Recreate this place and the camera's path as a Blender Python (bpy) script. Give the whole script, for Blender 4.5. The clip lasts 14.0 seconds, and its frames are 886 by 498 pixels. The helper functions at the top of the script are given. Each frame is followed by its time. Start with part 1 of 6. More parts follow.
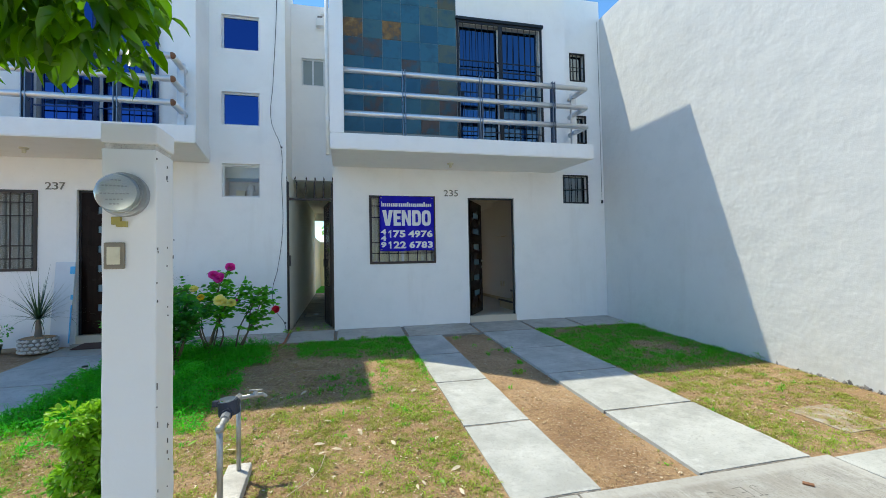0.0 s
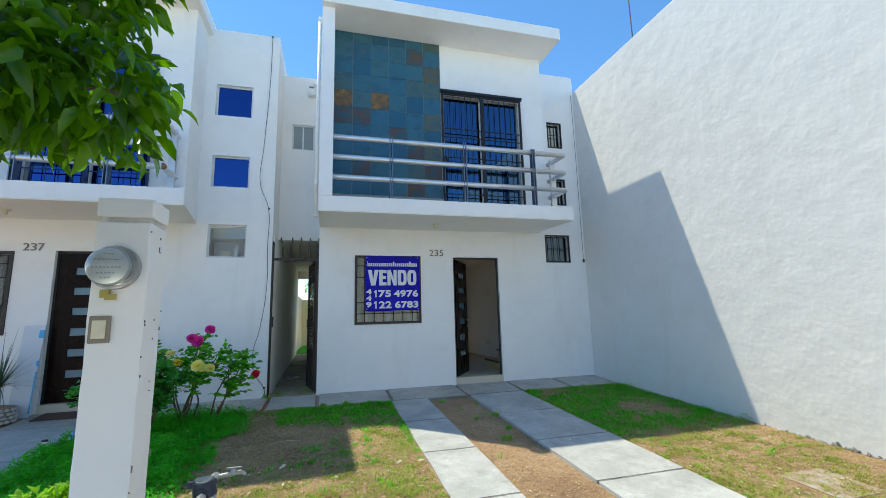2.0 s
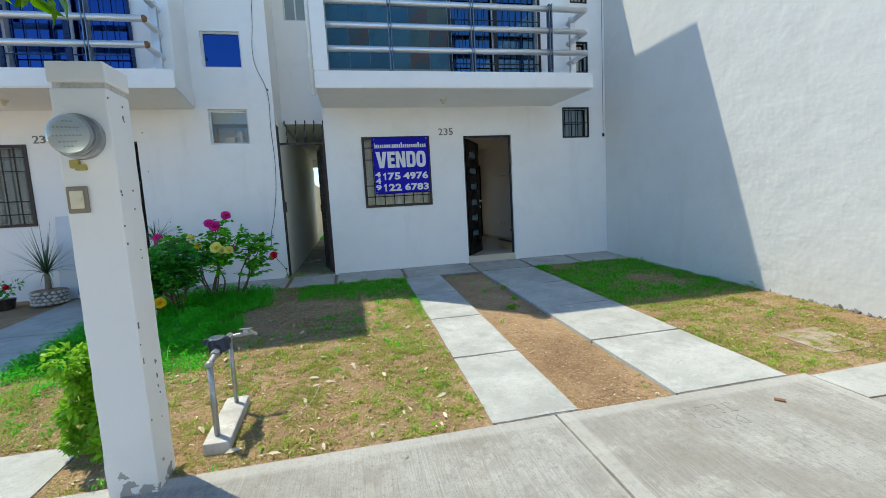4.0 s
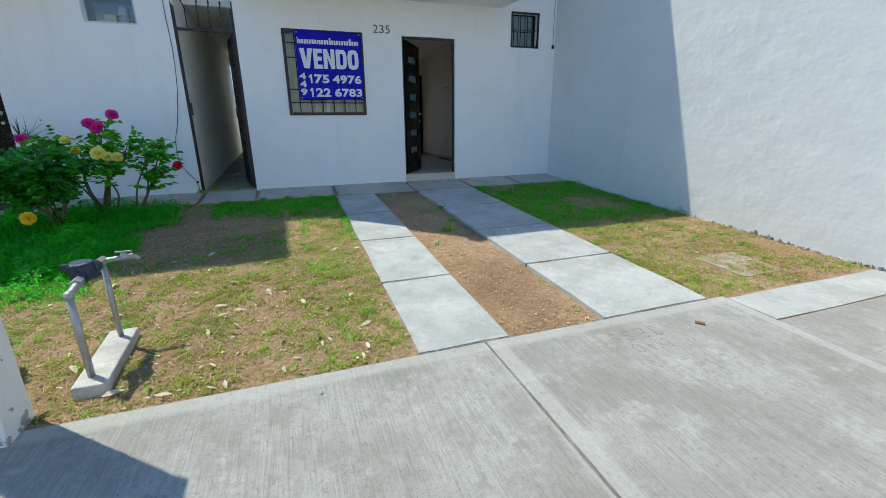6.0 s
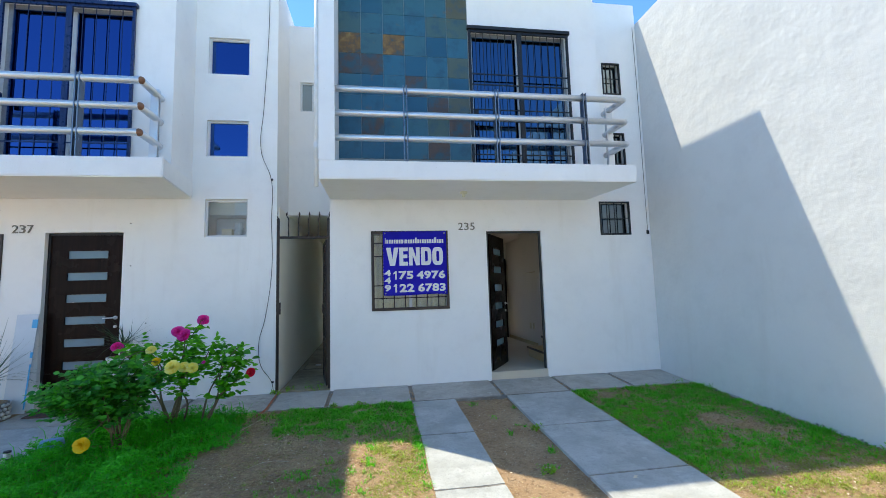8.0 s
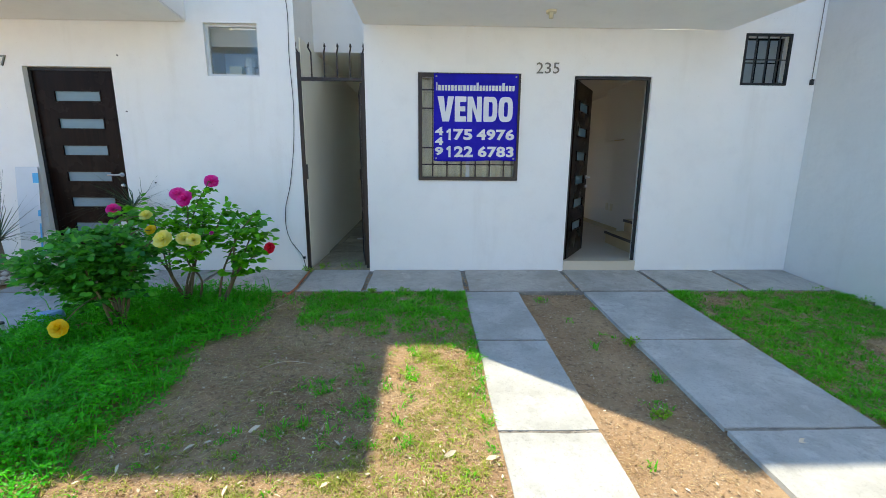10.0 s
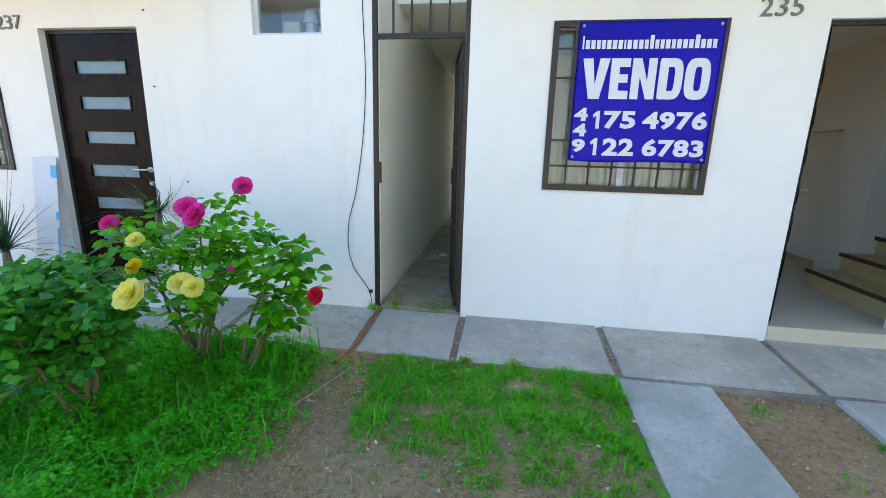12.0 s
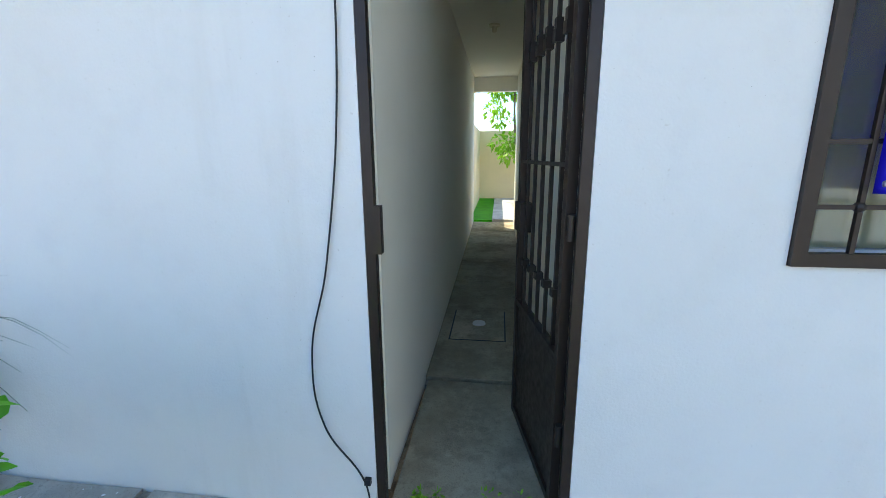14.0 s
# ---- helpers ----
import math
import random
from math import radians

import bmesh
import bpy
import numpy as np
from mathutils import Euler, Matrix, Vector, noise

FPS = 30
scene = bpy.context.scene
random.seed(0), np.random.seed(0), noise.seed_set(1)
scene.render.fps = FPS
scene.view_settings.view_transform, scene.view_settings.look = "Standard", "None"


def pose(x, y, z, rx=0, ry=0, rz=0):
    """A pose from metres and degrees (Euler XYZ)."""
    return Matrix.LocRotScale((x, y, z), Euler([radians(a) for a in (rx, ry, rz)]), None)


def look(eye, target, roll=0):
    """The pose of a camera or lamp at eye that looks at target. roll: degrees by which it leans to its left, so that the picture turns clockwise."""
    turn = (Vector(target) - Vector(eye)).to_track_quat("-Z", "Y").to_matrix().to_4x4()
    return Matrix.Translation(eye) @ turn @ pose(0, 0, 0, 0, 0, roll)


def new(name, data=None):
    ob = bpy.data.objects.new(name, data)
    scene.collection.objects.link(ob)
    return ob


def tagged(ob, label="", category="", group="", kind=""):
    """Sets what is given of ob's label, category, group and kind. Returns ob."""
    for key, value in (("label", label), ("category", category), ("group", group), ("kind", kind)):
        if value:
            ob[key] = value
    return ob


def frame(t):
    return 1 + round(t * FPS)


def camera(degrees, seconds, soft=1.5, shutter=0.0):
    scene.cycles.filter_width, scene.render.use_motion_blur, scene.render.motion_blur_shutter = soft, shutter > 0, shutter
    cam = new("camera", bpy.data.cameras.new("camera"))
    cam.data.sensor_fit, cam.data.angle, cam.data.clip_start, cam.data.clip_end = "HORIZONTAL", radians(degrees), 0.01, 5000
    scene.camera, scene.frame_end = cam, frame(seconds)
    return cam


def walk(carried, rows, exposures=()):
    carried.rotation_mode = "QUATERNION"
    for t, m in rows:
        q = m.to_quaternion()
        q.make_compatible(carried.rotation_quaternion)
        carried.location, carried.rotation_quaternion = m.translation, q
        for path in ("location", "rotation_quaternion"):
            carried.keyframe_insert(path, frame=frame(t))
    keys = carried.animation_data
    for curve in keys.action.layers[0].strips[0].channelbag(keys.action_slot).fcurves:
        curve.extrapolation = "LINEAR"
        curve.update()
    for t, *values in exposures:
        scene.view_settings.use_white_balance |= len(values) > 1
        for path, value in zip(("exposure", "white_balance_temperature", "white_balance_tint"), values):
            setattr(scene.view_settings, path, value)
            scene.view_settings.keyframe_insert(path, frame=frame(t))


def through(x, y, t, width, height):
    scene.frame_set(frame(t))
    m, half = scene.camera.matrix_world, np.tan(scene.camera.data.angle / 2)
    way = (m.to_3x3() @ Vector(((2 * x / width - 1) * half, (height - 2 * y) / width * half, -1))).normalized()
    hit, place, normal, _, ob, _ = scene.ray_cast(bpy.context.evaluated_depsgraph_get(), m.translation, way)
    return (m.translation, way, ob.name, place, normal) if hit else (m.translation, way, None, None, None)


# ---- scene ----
cam = camera(93.1, 14.0, 0.5)
PATH = [
    (0, (0.061, -0.342, 1.277), (0.509, 1.607, 1.335), -1.1),
    (0.5, (0.046, -0.34, 1.268), (0.497, 1.606, 1.359), -1.0),
    (1, (0.028, -0.354, 1.285), (0.496, 1.584, 1.446), -1.0),
    (1.5, (0.017, -0.378, 1.338), (0.515, 1.542, 1.59), -1.2),
    (2, (0.019, -0.39, 1.347), (0.541, 1.514, 1.665), -1.5),
    (2.5, (0.035, -0.391, 1.327), (0.568, 1.512, 1.64), -1.9),
    (3, (0.056, -0.392, 1.297), (0.568, 1.531, 1.491), -2.3),
    (3.5, (0.128, -0.394, 1.261), (0.589, 1.552, 1.277), -2.7),
    (4, (0.251, -0.362, 1.212), (0.649, 1.587, 1.008), -3.2),
    (4.2, (0.303, -0.345, 1.196), (0.675, 1.597, 0.899), -3.2),
    (6.3, (0.459, 0.053, 1.137), (1.108, 1.853, 0.554), -0.4),
    (6.5, (0.516, 0.144, 1.155), (1.05, 1.991, 0.603), -0.8),
    (7, (0.611, 0.262, 1.32), (0.944, 2.202, 0.966), -0.8),
    (7.5, (0.607, 0.391, 1.449), (0.902, 2.369, 1.458), -1.0),
    (8, (0.576, 0.663, 1.529), (0.875, 2.631, 1.724), -1.7),
    (8.5, (0.646, 0.946, 1.459), (0.815, 2.939, 1.457), -1.1),
    (8.7, (0.651, 1.05, 1.441), (0.77, 3.044, 1.339), -0.6),
    (10.8, (0.433, 2.669, 1.424), (0.432, 4.622, 0.992), 1.1),
    (11, (0.357, 2.834, 1.443), (0.306, 4.783, 0.999), 1.2),
    (11.5, (0.269, 3.242, 1.461), (0.085, 5.179, 0.997), 1.3),
    (12, (0.173, 3.646, 1.498), (-0.105, 5.576, 1.055), 1.5),
    (12.5, (-0.022, 4.1, 1.484), (-0.34, 6.033, 1.081), 1.2),
    (13, (-0.153, 4.614, 1.514), (-0.461, 6.545, 1.094), 0.4),
    (13.5, (-0.23, 5.132, 1.582), (-0.554, 7.055, 1.138), -0.6),
    (14, (-0.444, 5.628, 1.596), (-0.7, 7.56, 1.149), -0.4),
]
EXPOSURES = [(0, 1.26, 7500, 1), (4.2, 1.19, 7450, 1), (6.5, 1.07, 6850, 1), (7.0, 1.22, 6900, 1), (7.5, 1.35, 7200, 3), (8.0, 1.56, 7450, 4), (8.7, 1.54, 7500, 4), (11, 2.12, 8400, 4), (12, 2.33, 8450, 4), (12.5, 2.28, 8400, 4), (13.2, 2.2, 8150, 4), (14, 2.08, 7600, 4)]
walk(cam, [(t, look(eye, target, roll)) for t, eye, target, roll in PATH], EXPOSURES)

# ---- light ----
world = bpy.data.worlds.new("sky")
scene.world = world
world.use_nodes = True
_bg = world.node_tree.nodes["Background"]
_sky = world.node_tree.nodes.new("ShaderNodeTexSky")
_sky.sky_type, _sky.sun_disc = "NISHITA", False
SUN_WAY = Vector((1.15, -1.0, -3.29)).normalized()
_sky.sun_elevation = math.asin(-SUN_WAY.z)
_sky.sun_rotation = math.atan2(-SUN_WAY.x, -SUN_WAY.y)
_sky.altitude, _sky.air_density, _sky.dust_density, _sky.ozone_density = 2000, 0.9, 0.1, 4.0
_bg.inputs["Strength"].default_value = 0.15
_deep = world.node_tree.nodes.new("ShaderNodeHueSaturation")
_deep.inputs["Saturation"].default_value = 1.18
world.node_tree.links.new(_sky.outputs["Color"], _deep.inputs["Color"])
world.node_tree.links.new(_deep.outputs["Color"], _bg.inputs["Color"])
_sun = bpy.data.lights.new("sun", "SUN")
_sun.energy, _sun.angle, _sun.color = 2.0, radians(0.53), (1.0, 0.965, 0.9)
sun = new("sun", _sun)
sun.matrix_world = look((0, 0, 30), Vector((0, 0, 30)) + SUN_WAY)


# ---- mesh helpers ----
def box(bm, x0, x1, y0, y1, z0, z1, bevel=0.0):
    """A box into bm; returns its vertices."""
    made = bmesh.ops.create_cube(bm, size=1.0, matrix=Matrix.LocRotScale(
        ((x0 + x1) / 2, (y0 + y1) / 2, (z0 + z1) / 2), None, (abs(x1 - x0), abs(y1 - y0), abs(z1 - z0))))
    if bevel:
        edges = list({e for v in made["verts"] for e in v.link_edges})
        bmesh.ops.bevel(bm, geom=edges, offset=bevel, segments=2, affect="EDGES", profile=0.6)
    return made["verts"]


def tube(bm, a, b, r0, r1=None, n=12, caps=True):
    """A round bar from a to b."""
    a, b = Vector(a), Vector(b)
    d = b - a
    bmesh.ops.create_cone(bm, cap_ends=caps, segments=n, radius1=r0, radius2=r0 if r1 is None else r1, depth=d.length,
                          matrix=Matrix.Translation((a + b) / 2) @ d.to_track_quat("Z", "Y").to_matrix().to_4x4())


def ball(bm, c, r, sx=1, sy=1, sz=1, n=12):
    bmesh.ops.create_uvsphere(bm, u_segments=n, v_segments=max(6, n // 2), radius=r,
                              matrix=Matrix.LocRotScale(c, None, (sx, sy, sz)))


def mesh_of(bm, name, material, smooth=False):
    me = bpy.data.meshes.new(name)
    bm.normal_update()
    bm.to_mesh(me)
    bm.free()
    if material:
        me.materials.append(material)
    if smooth:
        me.polygons.foreach_set("use_smooth", [True] * len(me.polygons))
    return me


def part(name, bm, material, parent=None, label="", smooth=False):
    """Links a bmesh as one mesh object, under a thing or a part."""
    ob = new(name, mesh_of(bm, name, material, smooth))
    if parent:
        ob.parent = parent
        ob.matrix_parent_inverse = parent.matrix_basis.inverted() if parent.parent is None else (parent.parent.matrix_basis @ parent.matrix_basis).inverted()
    if label:
        ob["label"] = label
    return ob


def boxes(*items):
    bm = bmesh.new()
    for it in items:
        box(bm, *it)
    return bm


def tubes(*items):
    bm = bmesh.new()
    for it in items:
        tube(bm, *it)
    return bm


def empty(name, label, category, group="", kind="", at=(0, 0, 0)):
    ob = new(name)
    ob.empty_display_size = 0.1
    ob.location = at
    return tagged(ob, label, category, group, kind)


def wall_with_holes(x0, x1, z0, z1, y0, y1, holes):
    """A wall along x with rectangular openings (xa, xb, za, zb) cut through; returns a bmesh of butted blocks."""
    bm = bmesh.new()
    xs = sorted({x0, x1, *[h[0] for h in holes], *[h[1] for h in holes]})
    zs = sorted({z0, z1, *[h[2] for h in holes], *[h[3] for h in holes]})
    grid = {}
    for i, x in enumerate(xs):
        for k, z in enumerate(zs):
            for j, y in enumerate((y0, y1)):
                grid[i, j, k] = bm.verts.new((x, y, z))
    solid = {}
    for i in range(len(xs) - 1):
        for k in range(len(zs) - 1):
            cx, cz = (xs[i] + xs[i + 1]) / 2, (zs[k] + zs[k + 1]) / 2
            solid[i, k] = not any(h[0] < cx < h[1] and h[2] < cz < h[3] for h in holes)
    for (i, k), s in solid.items():
        if not s:
            continue
        g = lambda a, j, c: grid[i + a, j, k + c]
        bm.faces.new((g(0, 0, 0), g(1, 0, 0), g(1, 0, 1), g(0, 0, 1)))
        bm.faces.new((g(1, 1, 0), g(0, 1, 0), g(0, 1, 1), g(1, 1, 1)))
        if not solid.get((i - 1, k)):
            bm.faces.new((g(0, 1, 0), g(0, 0, 0), g(0, 0, 1), g(0, 1, 1)))
        if not solid.get((i + 1, k)):
            bm.faces.new((g(1, 0, 0), g(1, 1, 0), g(1, 1, 1), g(1, 0, 1)))
        if not solid.get((i, k - 1)):
            bm.faces.new((g(0, 1, 0), g(1, 1, 0), g(1, 0, 0), g(0, 0, 0)))
        if not solid.get((i, k + 1)):
            bm.faces.new((g(0, 0, 1), g(1, 0, 1), g(1, 1, 1), g(0, 1, 1)))
    for v in list(bm.verts):
        if not v.link_faces:
            bm.verts.remove(v)
    return bm


# ---- materials ----
class Nodes:
    """A short way to write a node material."""

    def __init__(self, name):
        self.m = bpy.data.materials.new(name)
        self.m.use_nodes = True
        self.t = self.m.node_tree
        self.b = self.t.nodes["Principled BSDF"]
        self.pos = self.t.nodes.new("ShaderNodeNewGeometry").outputs["Position"]

    def add(self, kind, **inputs):
        n = self.t.nodes.new(kind)
        for k, v in inputs.items():
            self.put(n.inputs[k.replace("_", " ")], v)
        return n

    def put(self, socket, v):
        if isinstance(v, bpy.types.NodeSocket):
            self.t.links.new(v, socket)
        else:
            socket.default_value = v

    def noise(self, scale, detail=4.0, rough=0.55, vector=None, stretch=None):
        v = vector or self.pos
        if stretch:
            mp = self.t.nodes.new("ShaderNodeMapping")
            mp.inputs["Scale"].default_value = stretch
            self.t.links.new(v, mp.inputs["Vector"])
            v = mp.outputs["Vector"]
        n = self.add("ShaderNodeTexNoise", Scale=scale, Detail=detail, Roughness=rough)
        self.t.links.new(v, n.inputs["Vector"])
        return n.outputs["Fac"]

    def ramp(self, fac, *stops):
        n = self.t.nodes.new("ShaderNodeValToRGB")
        el = n.color_ramp.elements
        while len(el) < len(stops):
            el.new(0.5)
        for e, (p, c) in zip(el, stops):
            e.position = p
            e.color = (*c, 1) if len(c) == 3 else c
        self.put(n.inputs["Fac"], fac)
        return n.outputs["Color"]

    def val(self, fac, a0, a1, b0=0.0, b1=1.0):
        n = self.add("ShaderNodeMapRange", Value=fac)
        for k, v in zip(("From Min", "From Max", "To Min", "To Max"), (a0, a1, b0, b1)):
            n.inputs[k].default_value = v
        return n.outputs["Result"]

    def mix(self, fac, a, b, how="MIX"):
        n = self.t.nodes.new("ShaderNodeMix")
        n.data_type, n.blend_type = "RGBA", how
        self.put(n.inputs["Factor"], fac)
        for s, v in ((n.inputs[6], a), (n.inputs[7], b)):
            self.put(s, (*v, 1) if isinstance(v, tuple) and len(v) == 3 else v)
        return n.outputs[2]

    def bump(self, height, strength, dist):
        n = self.add("ShaderNodeBump", Height=height, Strength=strength, Distance=dist)
        if self.b.inputs["Normal"].is_linked:
            self.t.links.new(self.b.inputs["Normal"].links[0].from_socket, n.inputs["Normal"])
        self.t.links.new(n.outputs["Normal"], self.b.inputs["Normal"])
        return self

    def set(self, **inputs):
        for k, v in inputs.items():
            self.put(self.b.inputs[k.replace("_", " ")], (*v, 1) if isinstance(v, tuple) and len(v) == 3 else v)
        return self

    def island(self):
        return self.t.nodes.new("ShaderNodeNewGeometry").outputs["Random Per Island"]

    def rand(self):
        return self.t.nodes.new("ShaderNodeObjectInfo").outputs["Random"]


def plaster(name, base, dirt, coarse=7.0, lump=0.006, stains=0.35, fine=0.35):
    n = Nodes(name)
    big = n.noise(0.9, 5)
    streak = n.noise(1.0, 5, 0.6, stretch=(3.2, 3.2, 0.35))
    c = n.mix(n.val(big, 0.45, 0.75, 0, stains), base, tuple(b * 0.9 for b in base))
    c = n.mix(n.val(streak, 0.6, 0.85, 0, stains * 0.45), c, dirt)
    c = n.mix(n.val(n.noise(3.4, 6, 0.68), 0.5, 0.72, 0, stains * 0.5), c, tuple(b * 0.84 for b in base))
    c = n.mix(n.val(n.noise(130, 2, 0.6), 0.74, 0.78, 0, stains), c, tuple(d * 0.6 for d in dirt))
    spots = n.noise(38, 2)
    c = n.mix(n.val(spots, 0.74, 0.8, 0, 0.35), c, dirt)
    n.set(Base_Color=c, Roughness=0.85)
    n.bump(n.noise(coarse, 3), 0.35, lump * 3).bump(n.noise(95, 4), fine, lump)
    if fine < 0.3:
        n.bump(n.noise(1.0, 5, 0.62, stretch=(5, 3.5, 7)), 0.16, lump)
    return n.m


WHITE = plaster("white_facade_paint", (0.9, 0.885, 0.855), (0.58, 0.52, 0.43), 5.0, 0.006, 0.55)
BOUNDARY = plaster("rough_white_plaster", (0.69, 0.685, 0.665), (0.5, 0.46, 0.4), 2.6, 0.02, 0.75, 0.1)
CREAM = plaster("cream_corridor_paint", (0.9, 0.87, 0.76), (0.55, 0.47, 0.33), 5.0, 0.003, 0.25)
YELLOW_WALL = plaster("cream_yard_wall", (0.78, 0.68, 0.47), (0.5, 0.42, 0.3), 5.0, 0.004, 0.4)
INSIDE = plaster("warm_white_interior_paint", (0.8, 0.77, 0.7), (0.6, 0.55, 0.47), 5.0, 0.002, 0.15)


def post_paint():
    n = Nodes("chipped_white_post_paint")
    chips = n.noise(16, 5, 0.65, stretch=(1, 1, 0.5))
    low = n.t.nodes.new("ShaderNodeSeparateXYZ")
    n.t.links.new(n.pos, low.inputs[0])
    c = n.mix(n.val(n.noise(2.5, 5), 0.45, 0.75, 0, 0.4), (0.82, 0.815, 0.79), (0.7, 0.68, 0.62))
    c = n.mix(n.val(chips, 0.84, 0.85), c, (0.33, 0.31, 0.28))
    wear = n.add("ShaderNodeMath", **{})
    wear.operation = "ADD"
    n.put(wear.inputs[0], n.val(low.outputs["Z"], 0.08, -0.1, 0, 0.32))
    n.put(wear.inputs[1], n.noise(11, 4))
    c = n.mix(n.val(wear.outputs[0], 0.8, 0.82), c, (0.36, 0.35, 0.33))
    n.set(Base_Color=c, Roughness=0.7)
    n.bump(chips, 0.3, 0.004).bump(n.noise(80, 3), 0.25, 0.003)
    return n.m


POST = post_paint()


def concrete(name, base, dark, broom=None, rough=0.88, borders=()):
    n = Nodes(name)
    c = n.mix(n.val(n.noise(2.3, 7, 0.68), 0.42, 0.6), base, dark)
    c = n.mix(n.val(n.noise(5.0, 6, 0.7), 0.56, 0.66, 0, 0.6), c, tuple(b * 1.25 for b in base))
    c = n.mix(n.val(n.noise(0.7, 3), 0.5, 0.7, 0, 0.5), c, tuple(b * 1.12 for b in base))
    c = n.mix(n.val(n.noise(45, 4, 0.75), 0.53, 0.7, 0, 0.65), c, tuple(d * 0.7 for d in dark))
    c = n.mix(n.val(n.noise(6.5, 6, 0.75), 0.54, 0.64, 0, 0.65), c, tuple(d * 0.85 for d in dark))
    c = n.mix(n.val(n.noise(190, 2, 0.6), 0.63, 0.7, 0, 0.75), c, tuple(d * 0.4 for d in dark))
    c = n.mix(n.val(n.rand(), 0, 1, 0, 0.35), c, dark)
    if broom:
        lines = n.noise(1.0, 3, 0.6, stretch=broom)
        smooth_c = n.mix(n.val(n.noise(30, 5, 0.7), 0.5, 0.7, 0, 0.6), tuple(b * 1.22 for b in base), dark)
        c = n.mix(n.val(lines, 0.52, 0.64, 0, 0.3), c, tuple(d * 0.6 for d in dark))
        c = n.mix(n.val(n.noise(1.0, 2, 0.5, stretch=(broom[0] * 0.8, broom[1] * 0.5, 1)), 0.56, 0.66, 0, 0.22), c, tuple(b * 1.3 for b in base))
        c = n.mix(n.val(n.noise(60, 5, 0.8), 0.6, 0.66, 0, 0.75), c, tuple(d * 0.38 for d in dark))
        wide = n.noise(1.0, 2, 0.5, stretch=(broom[0] * 0.5, broom[1] * 0.3, 1))
        c = n.mix(n.val(wide, 0.54, 0.66, 0, 0.2), c, tuple(d * 0.7 for d in dark))
        c = n.mix(n.val(n.noise(1.7, 6, 0.7), 0.52, 0.68, 0, 0.5), c, (dark[0] * 0.8, dark[1] * 0.74, dark[2] * 0.68))
        c = n.mix(n.val(n.noise(85, 4, 0.75), 0.56, 0.66, 0, 0.4), c, tuple(d * 0.55 for d in dark))
        n.bump(lines, 0.5, 0.008)
        if borders:
            sep = n.t.nodes.new("ShaderNodeSeparateXYZ")
            n.t.links.new(n.pos, sep.inputs[0])
            for axis, centre, half in borders:
                d = n.add("ShaderNodeMath")
                d.operation = "SUBTRACT"
                n.put(d.inputs[0], sep.outputs[axis])
                d.inputs[1].default_value = centre
                e = n.add("ShaderNodeMath")
                e.operation = "ABSOLUTE"
                n.put(e.inputs[0], d.outputs[0])
                c = n.mix(n.val(e.outputs[0], half * 1.2, half * 0.8, 0, 0.55), c, smooth_c)
    n.set(Base_Color=c, Roughness=rough)
    n.bump(n.noise(12, 5), 0.5, 0.012).bump(n.noise(140, 3), 0.6, 0.004)
    return n.m


SLAB = concrete("smooth_grey_concrete", (0.51, 0.515, 0.49), (0.37, 0.372, 0.35))
APRON = concrete("warm_grey_path_concrete", (0.52, 0.49, 0.435), (0.38, 0.35, 0.305))
PASSAGE = concrete("grimy_passage_concrete", (0.48, 0.41, 0.28), (0.26, 0.215, 0.14))
WALK = concrete("broomed_sidewalk_concrete", (0.39, 0.38, 0.352), (0.3, 0.285, 0.255), (105, 6, 1), borders=(("Y", 1.93, 0.09), ("X", 1.41, 0.06), ("X", 3.25, 0.05)))
MORTAR = concrete("rough_joint_mortar", (0.34, 0.31, 0.265), (0.19, 0.17, 0.145))
BLOCK = concrete("whitewashed_concrete_block", (0.68, 0.66, 0.62), (0.42, 0.4, 0.37))
STONE = concrete("rubble_stone", (0.3, 0.28, 0.26), (0.16, 0.15, 0.14))
STREET = concrete("pale_bounce_street", (0.52, 0.49, 0.44), (0.42, 0.39, 0.35))


def soil():
    n = Nodes("dry_sandy_soil")
    c = n.ramp(n.noise(1.3, 6, 0.6), (0.3, (0.28, 0.16, 0.082)), (0.5, (0.43, 0.27, 0.147)), (0.72, (0.54, 0.372, 0.222)))
    c = n.mix(n.val(n.noise(24, 5, 0.7), 0.5, 0.66, 0, 0.75), c, (0.19, 0.12, 0.07))
    c = n.mix(n.val(n.noise(70, 2, 0.6), 0.6, 0.68, 0, 0.8), c, (0.62, 0.5, 0.35))
    n.set(Base_Color=c, Roughness=0.95)
    n.bump(n.noise(9, 5), 0.6, 0.04).bump(n.noise(48, 5, 0.75), 1.0, 0.02)
    return n.m


SOIL = soil()


def paint(name, col, rough=0.4, metal=0.0, vary=0.25, scale=6.0, bump=0.0):
    n = Nodes(name)
    c = n.mix(n.val(n.noise(scale, 5), 0.4, 0.7, 0, vary), col, tuple(x * 0.62 for x in col))
    n.set(Base_Color=c, Roughness=n.val(n.noise(scale * 2.3, 4), 0.3, 0.7, rough * 0.8, min(1, rough * 1.25)), Metallic=metal)
    if bump:
        n.bump(n.noise(scale * 12, 3), 0.3, bump)
    return n.m


